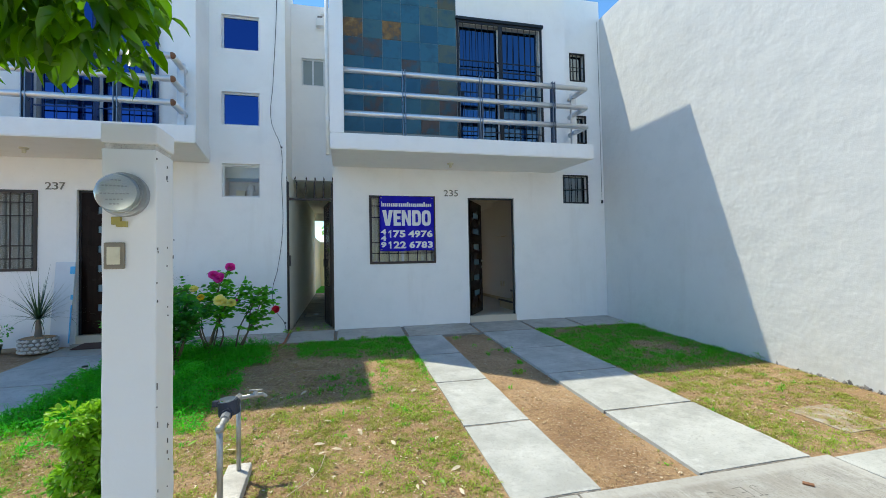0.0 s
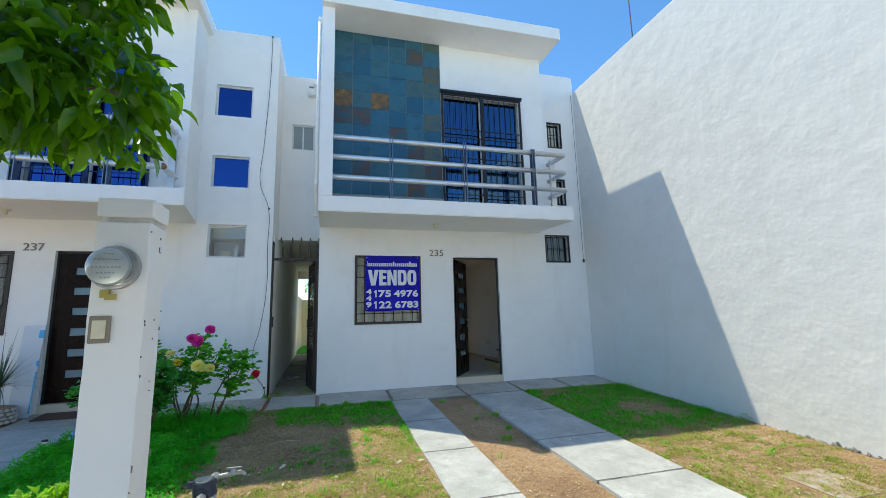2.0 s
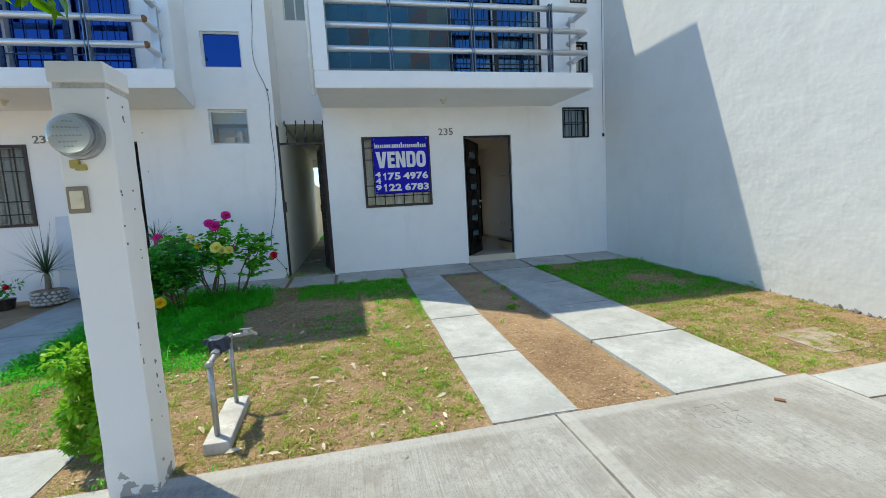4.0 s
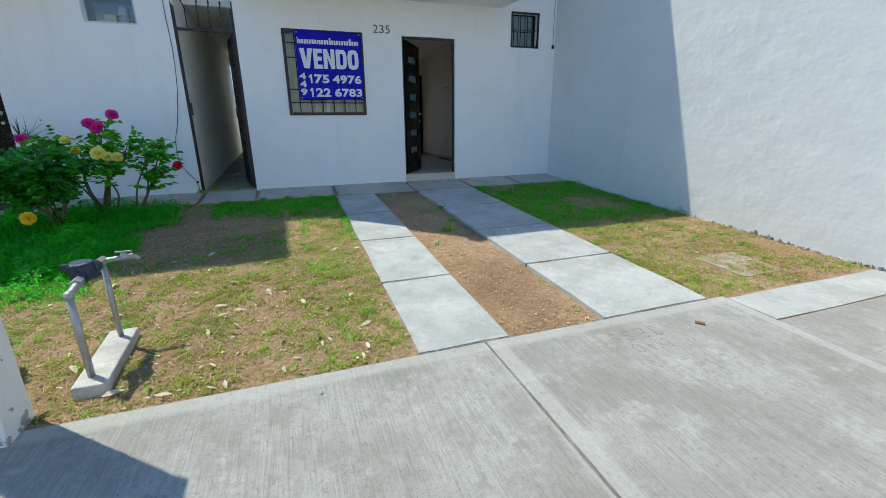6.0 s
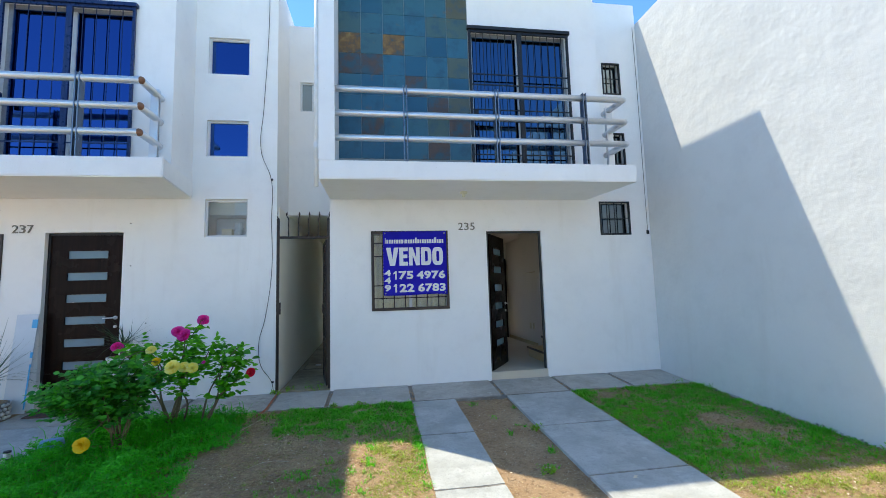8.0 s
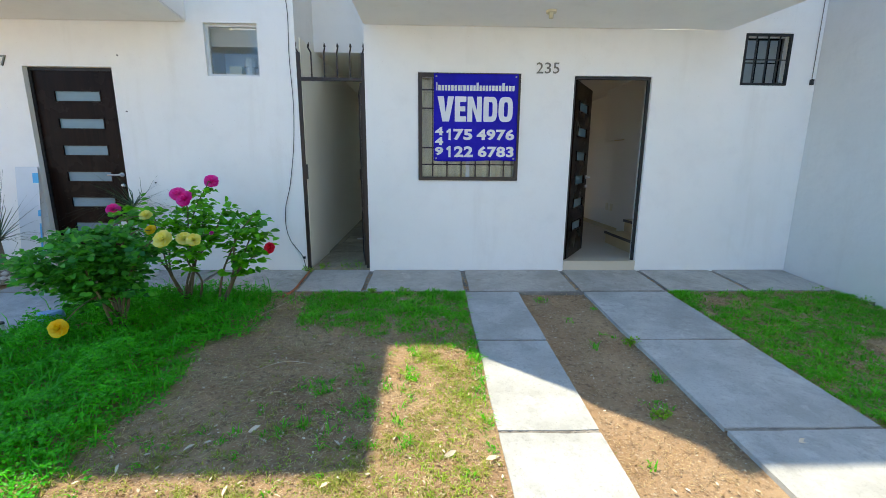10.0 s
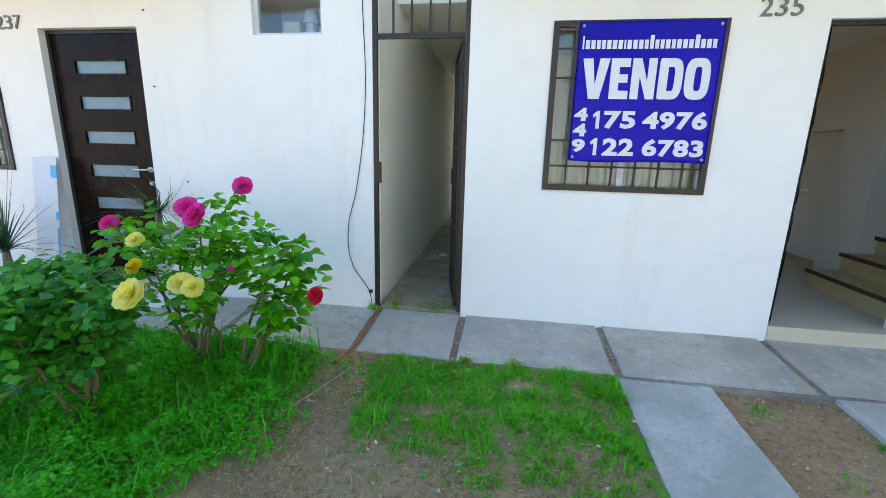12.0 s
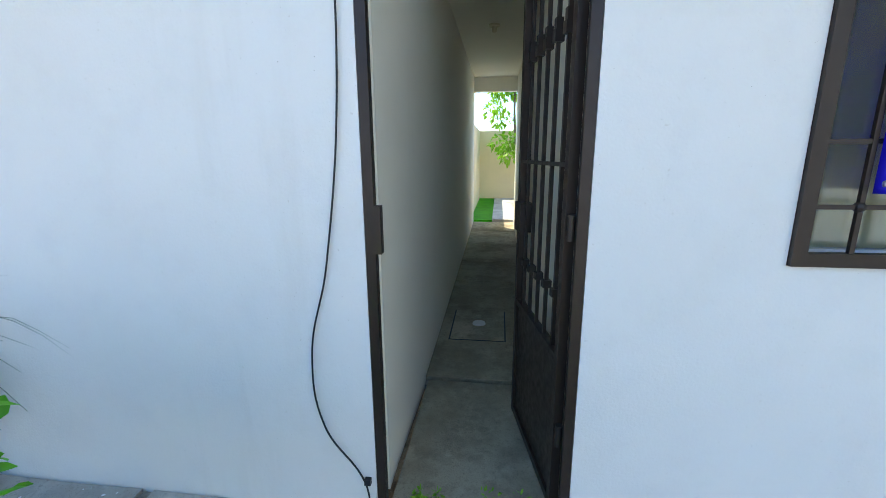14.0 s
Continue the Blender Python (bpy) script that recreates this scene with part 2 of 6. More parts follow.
STEEL = paint("brushed_steel_pipe", (0.7, 0.71, 0.72), 0.36, 0.75, 0.12, 5)
FLAT_STEEL = paint("dark_flat_steel", (0.2, 0.24, 0.29), 0.32, 0.7, 0.2, 6)
RUST = paint("rusted_steel", (0.27, 0.13, 0.07), 0.8, 0.2, 0.6, 30, 0.002)
GALV = paint("galvanised_pipe", (0.44, 0.45, 0.45), 0.5, 0.85, 0.4, 24, 0.001)
BROWN_IRON = paint("brown_painted_iron", (0.034, 0.021, 0.016), 0.42, 0.1, 0.4, 14)
BLACK_IRON = paint("black_painted_iron", (0.018, 0.018, 0.02), 0.42, 0.2, 0.3, 14)
ALU = paint("white_aluminium", (0.7, 0.71, 0.7), 0.45, 0.1, 0.2, 12)
PVC = paint("white_plastic_pipe", (0.78, 0.79, 0.78), 0.4, 0, 0.2, 8)
BEIGE = paint("cream_plastic", (0.72, 0.66, 0.48), 0.4, 0, 0.25, 20)
TAN = paint("brown_plastic_plate", (0.25, 0.21, 0.15), 0.45, 0, 0.4, 22)
BLACK_RUBBER = paint("black_cable_sheath", (0.02, 0.02, 0.022), 0.5)
BLUE_PLASTIC = paint("dark_blue_meter_body", (0.018, 0.03, 0.06), 0.4, 0.1, 0.4, 25)
SKY_TAPE = paint("bright_blue_tape", (0.05, 0.42, 0.75), 0.4)
GREY_METAL = paint("grey_metal_letters", (0.2, 0.185, 0.16), 0.45, 0.6, 0.3, 30)
BOARD = paint("pale_board", (0.66, 0.70, 0.74), 0.5, 0, 0.2, 3)
TILE = paint("beige_floor_tile", (0.62, 0.54, 0.42), 0.42, 0, 0.06, 0.6)
OCHRE = paint("ochre_stair_riser", (0.58, 0.46, 0.24), 0.4, 0, 0.2, 5)
STAIR_WOOD = paint("dark_stair_wood", (0.075, 0.045, 0.03), 0.4, 0, 0.4, 8)
RED_MAT = paint("rust_red_doormat", (0.12, 0.06, 0.045), 0.95, 0, 0.5, 40, 0.004)
PEBBLE = paint("white_river_pebble", (0.6, 0.58, 0.54), 0.7, 0, 0.5, 20, 0.003)


def door_wood():
    n = Nodes("dark_mahogany_door")
    g = n.noise(1.0, 6, 0.65, stretch=(26, 26, 1.3))
    n.set(Base_Color=n.ramp(g, (0.3, (0.007, 0.0035, 0.0025)), (0.7, (0.02, 0.009, 0.006))), Roughness=n.val(n.noise(3, 4), 0.3, 0.7, 0.16, 0.34), Specular_IOR_Level=0.09)
    n.bump(g, 0.15, 0.002)
    return n.m


DOORWOOD = door_wood()


def glass(name, tint, rough=0.02):
    """Window glass with a see-through part and a sharp reflection."""
    n = Nodes(name)
    n.set(Base_Color=tint, Roughness=rough, Transmission_Weight=1.0, IOR=1.5)
    return n.m


def mirror_glass(name, col):
    n = Nodes(name)
    n.set(Base_Color=col, Roughness=0.03, Metallic=1.0)
    n.bump(n.noise(1.2, 2), 0.06, 0.02)
    return n.m


GLASS = glass("clear_window_glass", (0.9, 0.94, 0.94))
SUN_GLASS = mirror_glass("blue_reflective_glass", (0.024, 0.08, 0.25))
DARK_GLASS = mirror_glass("dark_reflective_glass", (0.27, 0.31, 0.32))
FROST = paint("frosted_door_glass", (0.15, 0.26, 0.32), 0.16, 0, 0.35, 3)


def slate():
    n = Nodes("multicolour_slate_tile")
    r = n.rand()
    c = n.ramp(r, (0.0, (0.014, 0.09, 0.15)), (0.5, (0.025, 0.125, 0.19)), (0.8, (0.04, 0.135, 0.17)), (0.93, (0.07, 0.12, 0.1)), (1.0, (0.1, 0.1, 0.06)))
    c = n.mix(n.val(n.noise(5, 6, 0.65), 0.5, 0.66, 0, 0.75), c, (0.02, 0.08, 0.12))
    c = n.mix(n.val(n.noise(3.1, 5, 0.65), 0.64, 0.74, 0, 0.7), c, (0.2, 0.115, 0.06))
    n.set(Base_Color=c, Roughness=0.3)
    n.bump(n.noise(7, 6, 0.6), 0.6, 0.012)
    return n.m


def slate_rust():
    n = Nodes("rust_orange_slate_tile")
    c = n.ramp(n.noise(9, 6, 0.65), (0.36, (0.045, 0.08, 0.085)), (0.48, (0.16, 0.085, 0.03)), (0.62, (0.27, 0.15, 0.045)), (0.72, (0.33, 0.22, 0.1)))
    n.set(Base_Color=c, Roughness=0.55)
    n.bump(n.noise(7, 6, 0.6), 0.6, 0.012)
    return n.m


SLATE, SLATE_RUST = slate(), slate_rust()


def slate_brown():
    n = Nodes("brown_stained_slate_tile")
    c = n.ramp(n.noise(6, 6, 0.65), (0.4, (0.03, 0.085, 0.11)), (0.55, (0.09, 0.06, 0.045)), (0.7, (0.14, 0.075, 0.05)))
    n.set(Base_Color=c, Roughness=0.42)
    n.bump(n.noise(7, 6, 0.6), 0.6, 0.012)
    return n.m


SLATE_BROWN = slate_brown()


def leaf(name, dark, light, gloss=0.4, through=0.25):
    n = Nodes(name)
    c = n.mix(n.island(), dark, light)
    c = n.mix(n.val(n.noise(5, 3), 0.4, 0.7, 0, 0.4), c, tuple(x * 0.6 for x in dark))
    n.set(Base_Color=c, Roughness=gloss)
    tr = n.t.nodes.new("ShaderNodeBsdfTranslucent")
    n.put(tr.inputs["Color"], n.mix(0.5, c, tuple(x * 1.3 for x in light)))
    mx = n.t.nodes.new("ShaderNodeMixShader")
    mx.inputs[0].default_value = through
    out = n.t.nodes["Material Output"]
    n.t.links.new(n.b.outputs[0], mx.inputs[1])
    n.t.links.new(tr.outputs[0], mx.inputs[2])
    n.t.links.new(mx.outputs[0], out.inputs["Surface"])
    return n.m


CITRUS = leaf("glossy_citrus_leaf", (0.014, 0.085, 0.003), (0.15, 0.38, 0.006), 0.26, 0.42)
ROSELEAF = leaf("rose_leaf", (0.012, 0.17, 0.01), (0.18, 0.68, 0.02), 0.38, 0.45)
ROSEDARK = leaf("dark_rose_leaf", (0.008, 0.15, 0.03), (0.1, 0.5, 0.04), 0.38, 0.4)
SHRUB = leaf("bright_shrub_leaf", (0.1, 0.3, 0.012), (0.32, 0.62, 0.04), 0.42, 0.42)
CLOVER = leaf("lush_groundcover", (0.012, 0.29, 0.01), (0.09, 0.72, 0.025), 0.5, 0.5)
GRASS = leaf("green_grass_blade", (0.04, 0.36, 0.012), (0.17, 0.7, 0.03), 0.55, 0.5)
OLIVE = leaf("olive_dry_grass_blade", (0.2, 0.25, 0.03), (0.46, 0.48, 0.1), 0.6, 0.35)
STRAW = leaf("dry_straw_blade", (0.36, 0.25, 0.11), (0.76, 0.6, 0.33), 0.7, 0.2)
DRYLEAF = leaf("fallen_dry_leaf", (0.48, 0.36, 0.22), (0.84, 0.76, 0.6), 0.7, 0.1)
YUCCA = leaf("spiky_plant_leaf", (0.03, 0.075, 0.03), (0.08, 0.15, 0.06), 0.4, 0.2)


def petal(name, deep, pale, through=0.45):
    """Soft petals, each a little different, that let light through."""
    n = Nodes(name)
    c = n.mix(n.island(), deep, pale)
    n.set(Base_Color=c, Roughness=0.6)
    n.bump(n.noise(120, 3), 0.2, 0.002)
    tr = n.t.nodes.new("ShaderNodeBsdfTranslucent")
    n.put(tr.inputs["Color"], c)
    mx = n.t.nodes.new("ShaderNodeMixShader")
    mx.inputs[0].default_value = through
    n.t.links.new(n.b.outputs[0], mx.inputs[1])
    n.t.links.new(tr.outputs[0], mx.inputs[2])
    n.t.links.new(mx.outputs[0], n.t.nodes["Material Output"].inputs["Surface"])
    return n.m


MAGENTA = petal("magenta_petal", (0.9, 0.01, 0.32), (0.95, 0.09, 0.52))
REDPETAL = petal("crimson_petal", (0.8, 0.008, 0.035), (0.92, 0.03, 0.09))
YELLOWPETAL = petal("yellow_petal", (0.95, 0.62, 0.01), (0.97, 0.8, 0.06))
CREAMPETAL = petal("pale_yellow_petal", (0.95, 0.84, 0.14), (0.97, 0.93, 0.4))
STEM = paint("green_brown_stem", (0.16, 0.13, 0.07), 0.7, 0, 0.5, 30, 0.002)
BARK = paint("grey_bark", (0.2, 0.16, 0.12), 0.9, 0, 0.5, 20, 0.006)


# ---- the ground ----
def gz(y):
    """Height of the sloping front yard at depth y."""
    if y < 1.9:
        return -0.106 + 0.03 * (y - 1.9)
    if y < 6.3:
        return -0.106 + 0.047 * (y - 1.9)
    return 0.101 + min(0.06, 0.075 * (y - 6.3))


def soil_z(x, y):
    """Height of the bare soil, sunk between the two concrete tracks."""
    return gz(y) - 0.006 - (0.026 if 1.53 < x < 2.24 and 1.93 < y < 6.3 else 0.0)


def ground_sheet():
    """The yard in fine mesh, then one sheet that falls away to the street and the horizon."""
    xs = [-400, -60, -12, -7, *[-6 + 0.1 * i for i in range(115)], 6, 12, 60, 400]
    ys = [-400, -60, -12, -3.3, -1.62, *[-1.3 + 0.4 * i for i in range(8)], *[1.88 + 0.09 * i for i in range(50)], 6.4, 6.7, 7.3, 9, 12, 18, 30, 60, 400]
    bm = bmesh.new()
    rows = []
    for y in ys:
        row = []
        for x in xs:
            if -1.65 < y < 7.4:
                z = gz(y) - 0.012
                if 1.85 < y < 6.35:
                    z += 0.018 * (noise.noise((x * 1.1, y * 1.1, 3)) * 0.5 + noise.noise((x * 4, y * 4, 9)) * 0.3)
                    if 1.53 < x < 2.24:
                        z -= 0.026
            elif y <= -1.65:
                z = -0.4
            else:
                z = 0.06
            row.append(bm.verts.new((x, y, z)))
        rows.append(row)
    for a, b in zip(rows, rows[1:]):
        for i in range(len(xs) - 1):
            bm.faces.new((a[i], a[i + 1], b[i + 1], b[i]))
    ob = part("ground", bm, SOIL, smooth=True)
    return tagged(ob, "dry sandy soil of the sloping front yard", "ground", kind="structure")


ground_sheet()


def road():
    # Out of view; its pale surface is there to throw light on the house.
    ob = part("road", boxes((-60, 60, -9, -1.75, -0.5, -0.32)), STREET)
    tagged(ob, "unseen street before the houses, made pale to bounce light", "road", kind="structure")


road()

# ---- the house with the sale sign, and its neighbour ----
FY, UY, BY = 7.02, 6.4, 5.85      # lower facade, upper facade, balcony front
SLAB_Z, FLOOR_Z = 2.93, 3.17      # balcony slab
ROOF_Z, ROOF_TOP = 6.28, 6.5


def opening_bars(parent, x0, x1, z0, z1, y, nx, zbars, mat, r=0.007, frame_w=0.03):
    """An iron grille: a flat frame, upright square bars and cross bars, each a part."""
    for a, b, c, d in ((x0, x1, z0, z0 + frame_w), (x0, x1, z1 - frame_w, z1), (x0, x0 + frame_w, z0 + frame_w, z1 - frame_w), (x1 - frame_w, x1, z0 + frame_w, z1 - frame_w)):
        part("grille_frame", boxes((a, b, y - 0.015, y + 0.015, c, d)), mat, parent)
    for i in range(1, nx):
        x = x0 + (x1 - x0) * i / nx
        part("grille_bar", boxes((x - r, x + r, y - r, y + r, z0 + frame_w, z1 - frame_w)), mat, parent)
    for z in zbars:
        part("cross_bar", boxes((x0 + frame_w, x1 - frame_w, y - r * 0.7, y + r * 0.7, z - r, z + r)), mat, parent)


def small_window(name, x0, x1, z0, z1, y, glass_mat, label, bars=False, depth=0.09):
    w = empty(name, label, "window", kind="structure")
    f = 0.028
    yy = y + depth
    for a, b, c, d in ((x0, x1, z0, z0 + f), (x0, x1, z1 - f, z1), (x0, x0 + f, z0 + f, z1 - f), (x1 - f, x1, z0 + f, z1 - f)):
        part("window_frame", boxes((a, b, yy - 0.02, yy + 0.03, c, d)), ALU, w)
    part("pane", boxes((x0 + f, x1 - f, yy, yy + 0.006, z0 + f, z1 - f)), glass_mat, w)
    if bars:
        opening_bars(w, x0 + 0.004, x1 - 0.004, z0 + 0.004, z1 - 0.004, y + 0.012, 4, ((z0 + z1) / 2,), BLACK_IRON, 0.0055, 0.024)
    return w


def house(dx, tag, tower_windows, door_hole):
    """The shared two-storey house type, moved by dx: lower wall, cantilevered upper floor, roof slab, stair tower."""
    xl, xu, xr = -0.15 + dx, 3.93 + dx, (5.05 if dx == 0 else 5.095) + dx
    root = empty("house_wall_" + tag, "two-storey white plastered row house with balcony", "house", kind="structure")
    win = (0.45 + dx, 1.62 + dx, 1.245, 2.445)
    part("lower_wall", wall_with_holes(xl, xr, -0.1, SLAB_Z, FY, FY + 0.15, [win, door_hole, tower_windows[0]]), WHITE, root)
    part("tower_wall", wall_with_holes(xu - 0.08, xr, SLAB_Z + 0.0005, 6.42, FY, FY + 0.15, tower_windows[1:]), WHITE, root)
    bw = (1.93 + dx, 3.44 + dx, FLOOR_Z + 0.02, 5.34)
    part("upper_wall", wall_with_holes(xl, xu, FLOOR_Z, ROOF_Z, UY, UY + 0.15, [bw]), WHITE, root)
    part("upper_side_wall", boxes((xu - 0.15, xu, UY + 0.15, FY, FLOOR_Z, ROOF_Z)), WHITE, root)
    part("fin_wall", boxes((xl, 0.045 + dx, BY, UY, FLOOR_Z, ROOF_Z)), WHITE, root)
    bm = bmesh.new()
    vs = box(bm, xl, 4.1 + dx, BY, FY - 0.001, SLAB_Z, FLOOR_Z)
    for v in vs:
        if v.co.x > 3 + dx and v.co.y > 6.5:
            v.co.x = 3.94 + dx
    bmesh.ops.bevel(bm, geom=bm.edges[:], offset=0.012, segments=2, affect="EDGES")
    part("balcony_slab", bm, WHITE, root)
    bm = bmesh.new()
    box(bm, xl, 4.02 + dx, 5.73, FY + 2.2, ROOF_Z, ROOF_TOP, 0.012)
    part("roof", bm, WHITE, root)
    part("side_wall", boxes((xl, xl + 0.15, FY + 0.15, 13.2, -0.1, ROOF_Z)), WHITE, root)
    part("tower_side_wall", boxes((xr - 0.15, xr, FY + 0.15, 13.2, -0.1, 6.42)), WHITE, root)
    part("tower_roof", boxes((xu + 0.1, xr - 0.15, FY + 0.15, FY + 2.2, 6.2, 6.3)), WHITE, root)
    part("back_wall", wall_with_holes(xl + 0.15, xr - 0.15, -0.1, ROOF_Z, 11.4, 11.55, [(2.3 + dx, 3.0 + dx, 0.3, 2.3)]), INSIDE, root)
    part("upper_floor", boxes((xl + 0.15, xr - 0.15, FY + 0.15, 11.4, 2.72, 2.9)), INSIDE, root)
    part("room_floor", boxes((xl + 0.15, xr - 0.15, FY + 0.151, 11.4, 0.1, 0.262)), TILE, root)
    part("threshold", boxes((door_hole[0] + 0.002, door_hole[1] - 0.002, FY - 0.012, FY + 0.15, 0.1, 0.268)), TILE, root)
    return root


HOME_TOWER = [(4.16, 4.71, 2.35, 2.91), (4.37, 4.71, 3.53, 4.09), (4.37, 4.71, 4.76, 5.33)]
NEXT_TOWER = [(-1.89, -1.31, 2.38, 2.93 - 0.002), (-1.89, -1.31, 3.56, 4.11), (-1.89, -1.31, 4.82, 5.39)]
house(0, "home", HOME_TOWER, (2.235, 3.135, 0.16, 2.432))
house(-6, "next", NEXT_TOWER, (-3.89, -2.93, 0.16, 2.46))


def back_and_boundary():
    bm = bmesh.new()
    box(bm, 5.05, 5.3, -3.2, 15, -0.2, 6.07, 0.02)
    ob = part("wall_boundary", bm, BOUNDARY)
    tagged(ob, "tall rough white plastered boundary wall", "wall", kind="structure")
    ob = part("wall_over_passage", wall_with_holes(-0.904, -0.151, 2.83, 6.15, 7.8, 7.95, [(-0.72, -0.3, 4.62, 5.14)]), WHITE)
    tagged(ob, "white wall bridging the passage between the houses", "wall", kind="structure")
    ob = part("ceiling_passage", boxes((-0.904, -0.151, 7.951, 13.3, 2.83, 2.95)), CREAM)
    tagged(ob, "cream painted ceiling of the side passage", "ceiling", kind="structure")
    ob = part("wall_passage_west", boxes((-0.904, -0.89, 7.16, 13.3, 0.0, 2.829)), CREAM)
    tagged(ob, "cream painted wall of the side passage", "wall", kind="structure")
    ob = part("wall_passage_east", boxes((-0.165, -0.1505, 7.18, 13.3, 0.0, 2.829)), CREAM)
    tagged(ob, "cream painted wall of the side passage", "wall", kind="structure")
    ob = part("lintel_passage", boxes((-0.889, -0.166, 13.15, 13.3, 2.6, 2.828)), CREAM)
    tagged(ob, "cream lintel at the end of the side passage", "lintel", kind="structure")
    # Unseen wall, added to bounce sunlight back onto the facade.
    bm = bmesh.new()
    box(bm, -40, 40, -10.6, -10, -0.4, 5.8, 0.03)
    ob = part("wall_opposite_bounce", bm, WHITE)
    tagged(ob, "plain white wall added across the street to bounce light", "wall", kind="structure")
    ob = part("wall_yard", boxes((-3, 6, 17.2, 17.35, 0, 2.15)), YELLOW_WALL)
    tagged(ob, "cream yellow rear yard wall", "wall", kind="structure")
    ob = part("wall_yard_side", boxes((-1.1, -0.96, 13.35, 17.2, 0, 2.15)), YELLOW_WALL)
    tagged(ob, "cream yellow side wall of the rear yard", "wall", kind="structure")


back_and_boundary()

# ---- windows, doors, grilles ----
small_window("window_1", *HOME_TOWER[0], FY, DARK_GLASS, "small square window with a black iron grille", True)
small_window("window_2", *HOME_TOWER[1], FY, DARK_GLASS, "narrow upper window with a black iron grille", True)
small_window("window_3", *HOME_TOWER[2], FY, DARK_GLASS, "narrow upper window with a black iron grille", True)
small_window("window_4", *NEXT_TOWER[0], FY, GLASS, "small square window with goods on its sill inside", False, 0.07)
small_window("window_5", *NEXT_TOWER[1], FY, SUN_GLASS, "small square window reflecting blue sky", False, 0.07)
small_window("window_6", *NEXT_TOWER[2], FY, SUN_GLASS, "small square window reflecting blue sky", False, 0.07)
_w = small_window("window_7", -0.72, -0.3, 4.62, 5.14, 7.8, paint("milky_grey_glass", (0.3, 0.34, 0.32), 0.18, 0, 0.2, 3), "white sliding window over the passage", False, 0.05)
part("meeting_rail", boxes((-0.53, -0.505, 7.83, 7.85, 4.65, 5.11)), ALU, _w)


def sill_goods():
    """What stands behind the neighbour's lower window."""
    shade = part("box_on_sill", boxes((-1.72, -1.58, 7.2, 7.3, 2.382, 2.52)), BEIGE)
    tagged(shade, "small pale box standing on the window sill", "box")
    ob = part("blue_curtain", boxes((-1.9, -1.3, 7.5, 7.52, 2.0, 2.95)), BOARD)
    tagged(ob, "pale blue curtain behind the small window", "curtain")
    bm = bmesh.new()
    tube(bm, (-1.5, 7.27, 2.382), (-1.5, 7.27, 2.52), 0.05, 0.05, 12)
    tube(bm, (-1.5, 7.27, 2.52), (-1.5, 7.27, 2.62), 0.07, 0.055, 12)
    ob = part("white_jug", bm, ALU, smooth=False)
    tagged(ob, "white plastic jug on the window sill", "jug")
    ob = part("window_sill", boxes((-1.95, -1.25, 7.171, 7.4, 2.35, 2.381)), INSIDE)
    tagged(ob, "white inner sill of the small window", "sill", kind="structure")


sill_goods()


def front_window(name, dx, y, panes_label):
    """The big front window: brown sliding frame, glass, grille of seven bays with cross bars at its edges."""
    x0, x1, z0, z1 = 0.45 + dx, 1.62 + dx, 1.245, 2.445
    w = empty(name, panes_label, "window", kind="structure")
    for a, b, c, d in ((x0, x1, z0, z0 + 0.04), (x0, x1, z1 - 0.04, z1), (x0, x0 + 0.04, z0 + 0.04, z1 - 0.04), (x1 - 0.04, x1, z0 + 0.04, z1 - 0.04)):
        part("window_frame", boxes((a, b, y + 0.07, y + 0.11, c, d)), ALU, w)
    xm = (x0 + x1) / 2
    part("meeting_rail", boxes((xm - 0.022, xm + 0.022, y + 0.07, y + 0.1, z0 + 0.04, z1 - 0.04)), ALU, w)
    for a, b in ((x0 + 0.04, xm - 0.022), (xm + 0.022, x1 - 0.04)):
        p = part("pane", boxes((a, b, y + 0.085, y + 0.09, z0 + 0.04, z1 - 0.04)), GLASS, w)
        p.visible_shadow = False
    opening_bars(w, x0 + 0.002, x1 - 0.002, z0 + 0.002, z1 - 0.002, y - 0.002, 7, (1.43, 1.62, 2.06, 2.26), BROWN_IRON, 0.007, 0.042)
    bm = bmesh.new()
    for i in range(1, 7):
        ball(bm, (x0 + (x1 - x0) * i / 7, y - 0.002, 1.43), 0.017, n=8)
    part("knuckle", bm, BROWN_IRON, w)
    return w


front_window("window_8", 0, FY, "brown framed front window with an iron grille")
front_window("window_9", -6, FY, "brown framed front window with an iron grille")


def curtain(dx, y=7.34):
    bm = bmesh.new()
    n = 60
    x0, x1 = 0.42 + dx, 1.66 + dx
    rows = [[bm.verts.new((x0 + (x1 - x0) * i / n, y + 0.025 * math.sin(i * 1.1) + 0.008 * math.sin(i * 2.7), z)) for i in range(n + 1)] for z in (0.6, 1.6, 2.6)]
    for a, b in zip(rows, rows[1:]):
        for i in range(n):
            bm.faces.new((a[i], a[i + 1], b[i + 1], b[i]))
    return bm


# First sheet is added: olive light in the pane, put into its colour.
tagged(part("curtain", curtain(0, 7.24), paint("olive_pane_backing", (0.82, 0.76, 0.5), 0.9, 0, 0.3, 4), smooth=True), "olive sheet added behind the front window to tone its pane", "curtain")
tagged(part("curtain", curtain(-6), paint("grey_olive_curtain", (0.27, 0.27, 0.23), 0.9, 0, 0.3, 4), smooth=True), "grey curtain hanging behind the window", "curtain")


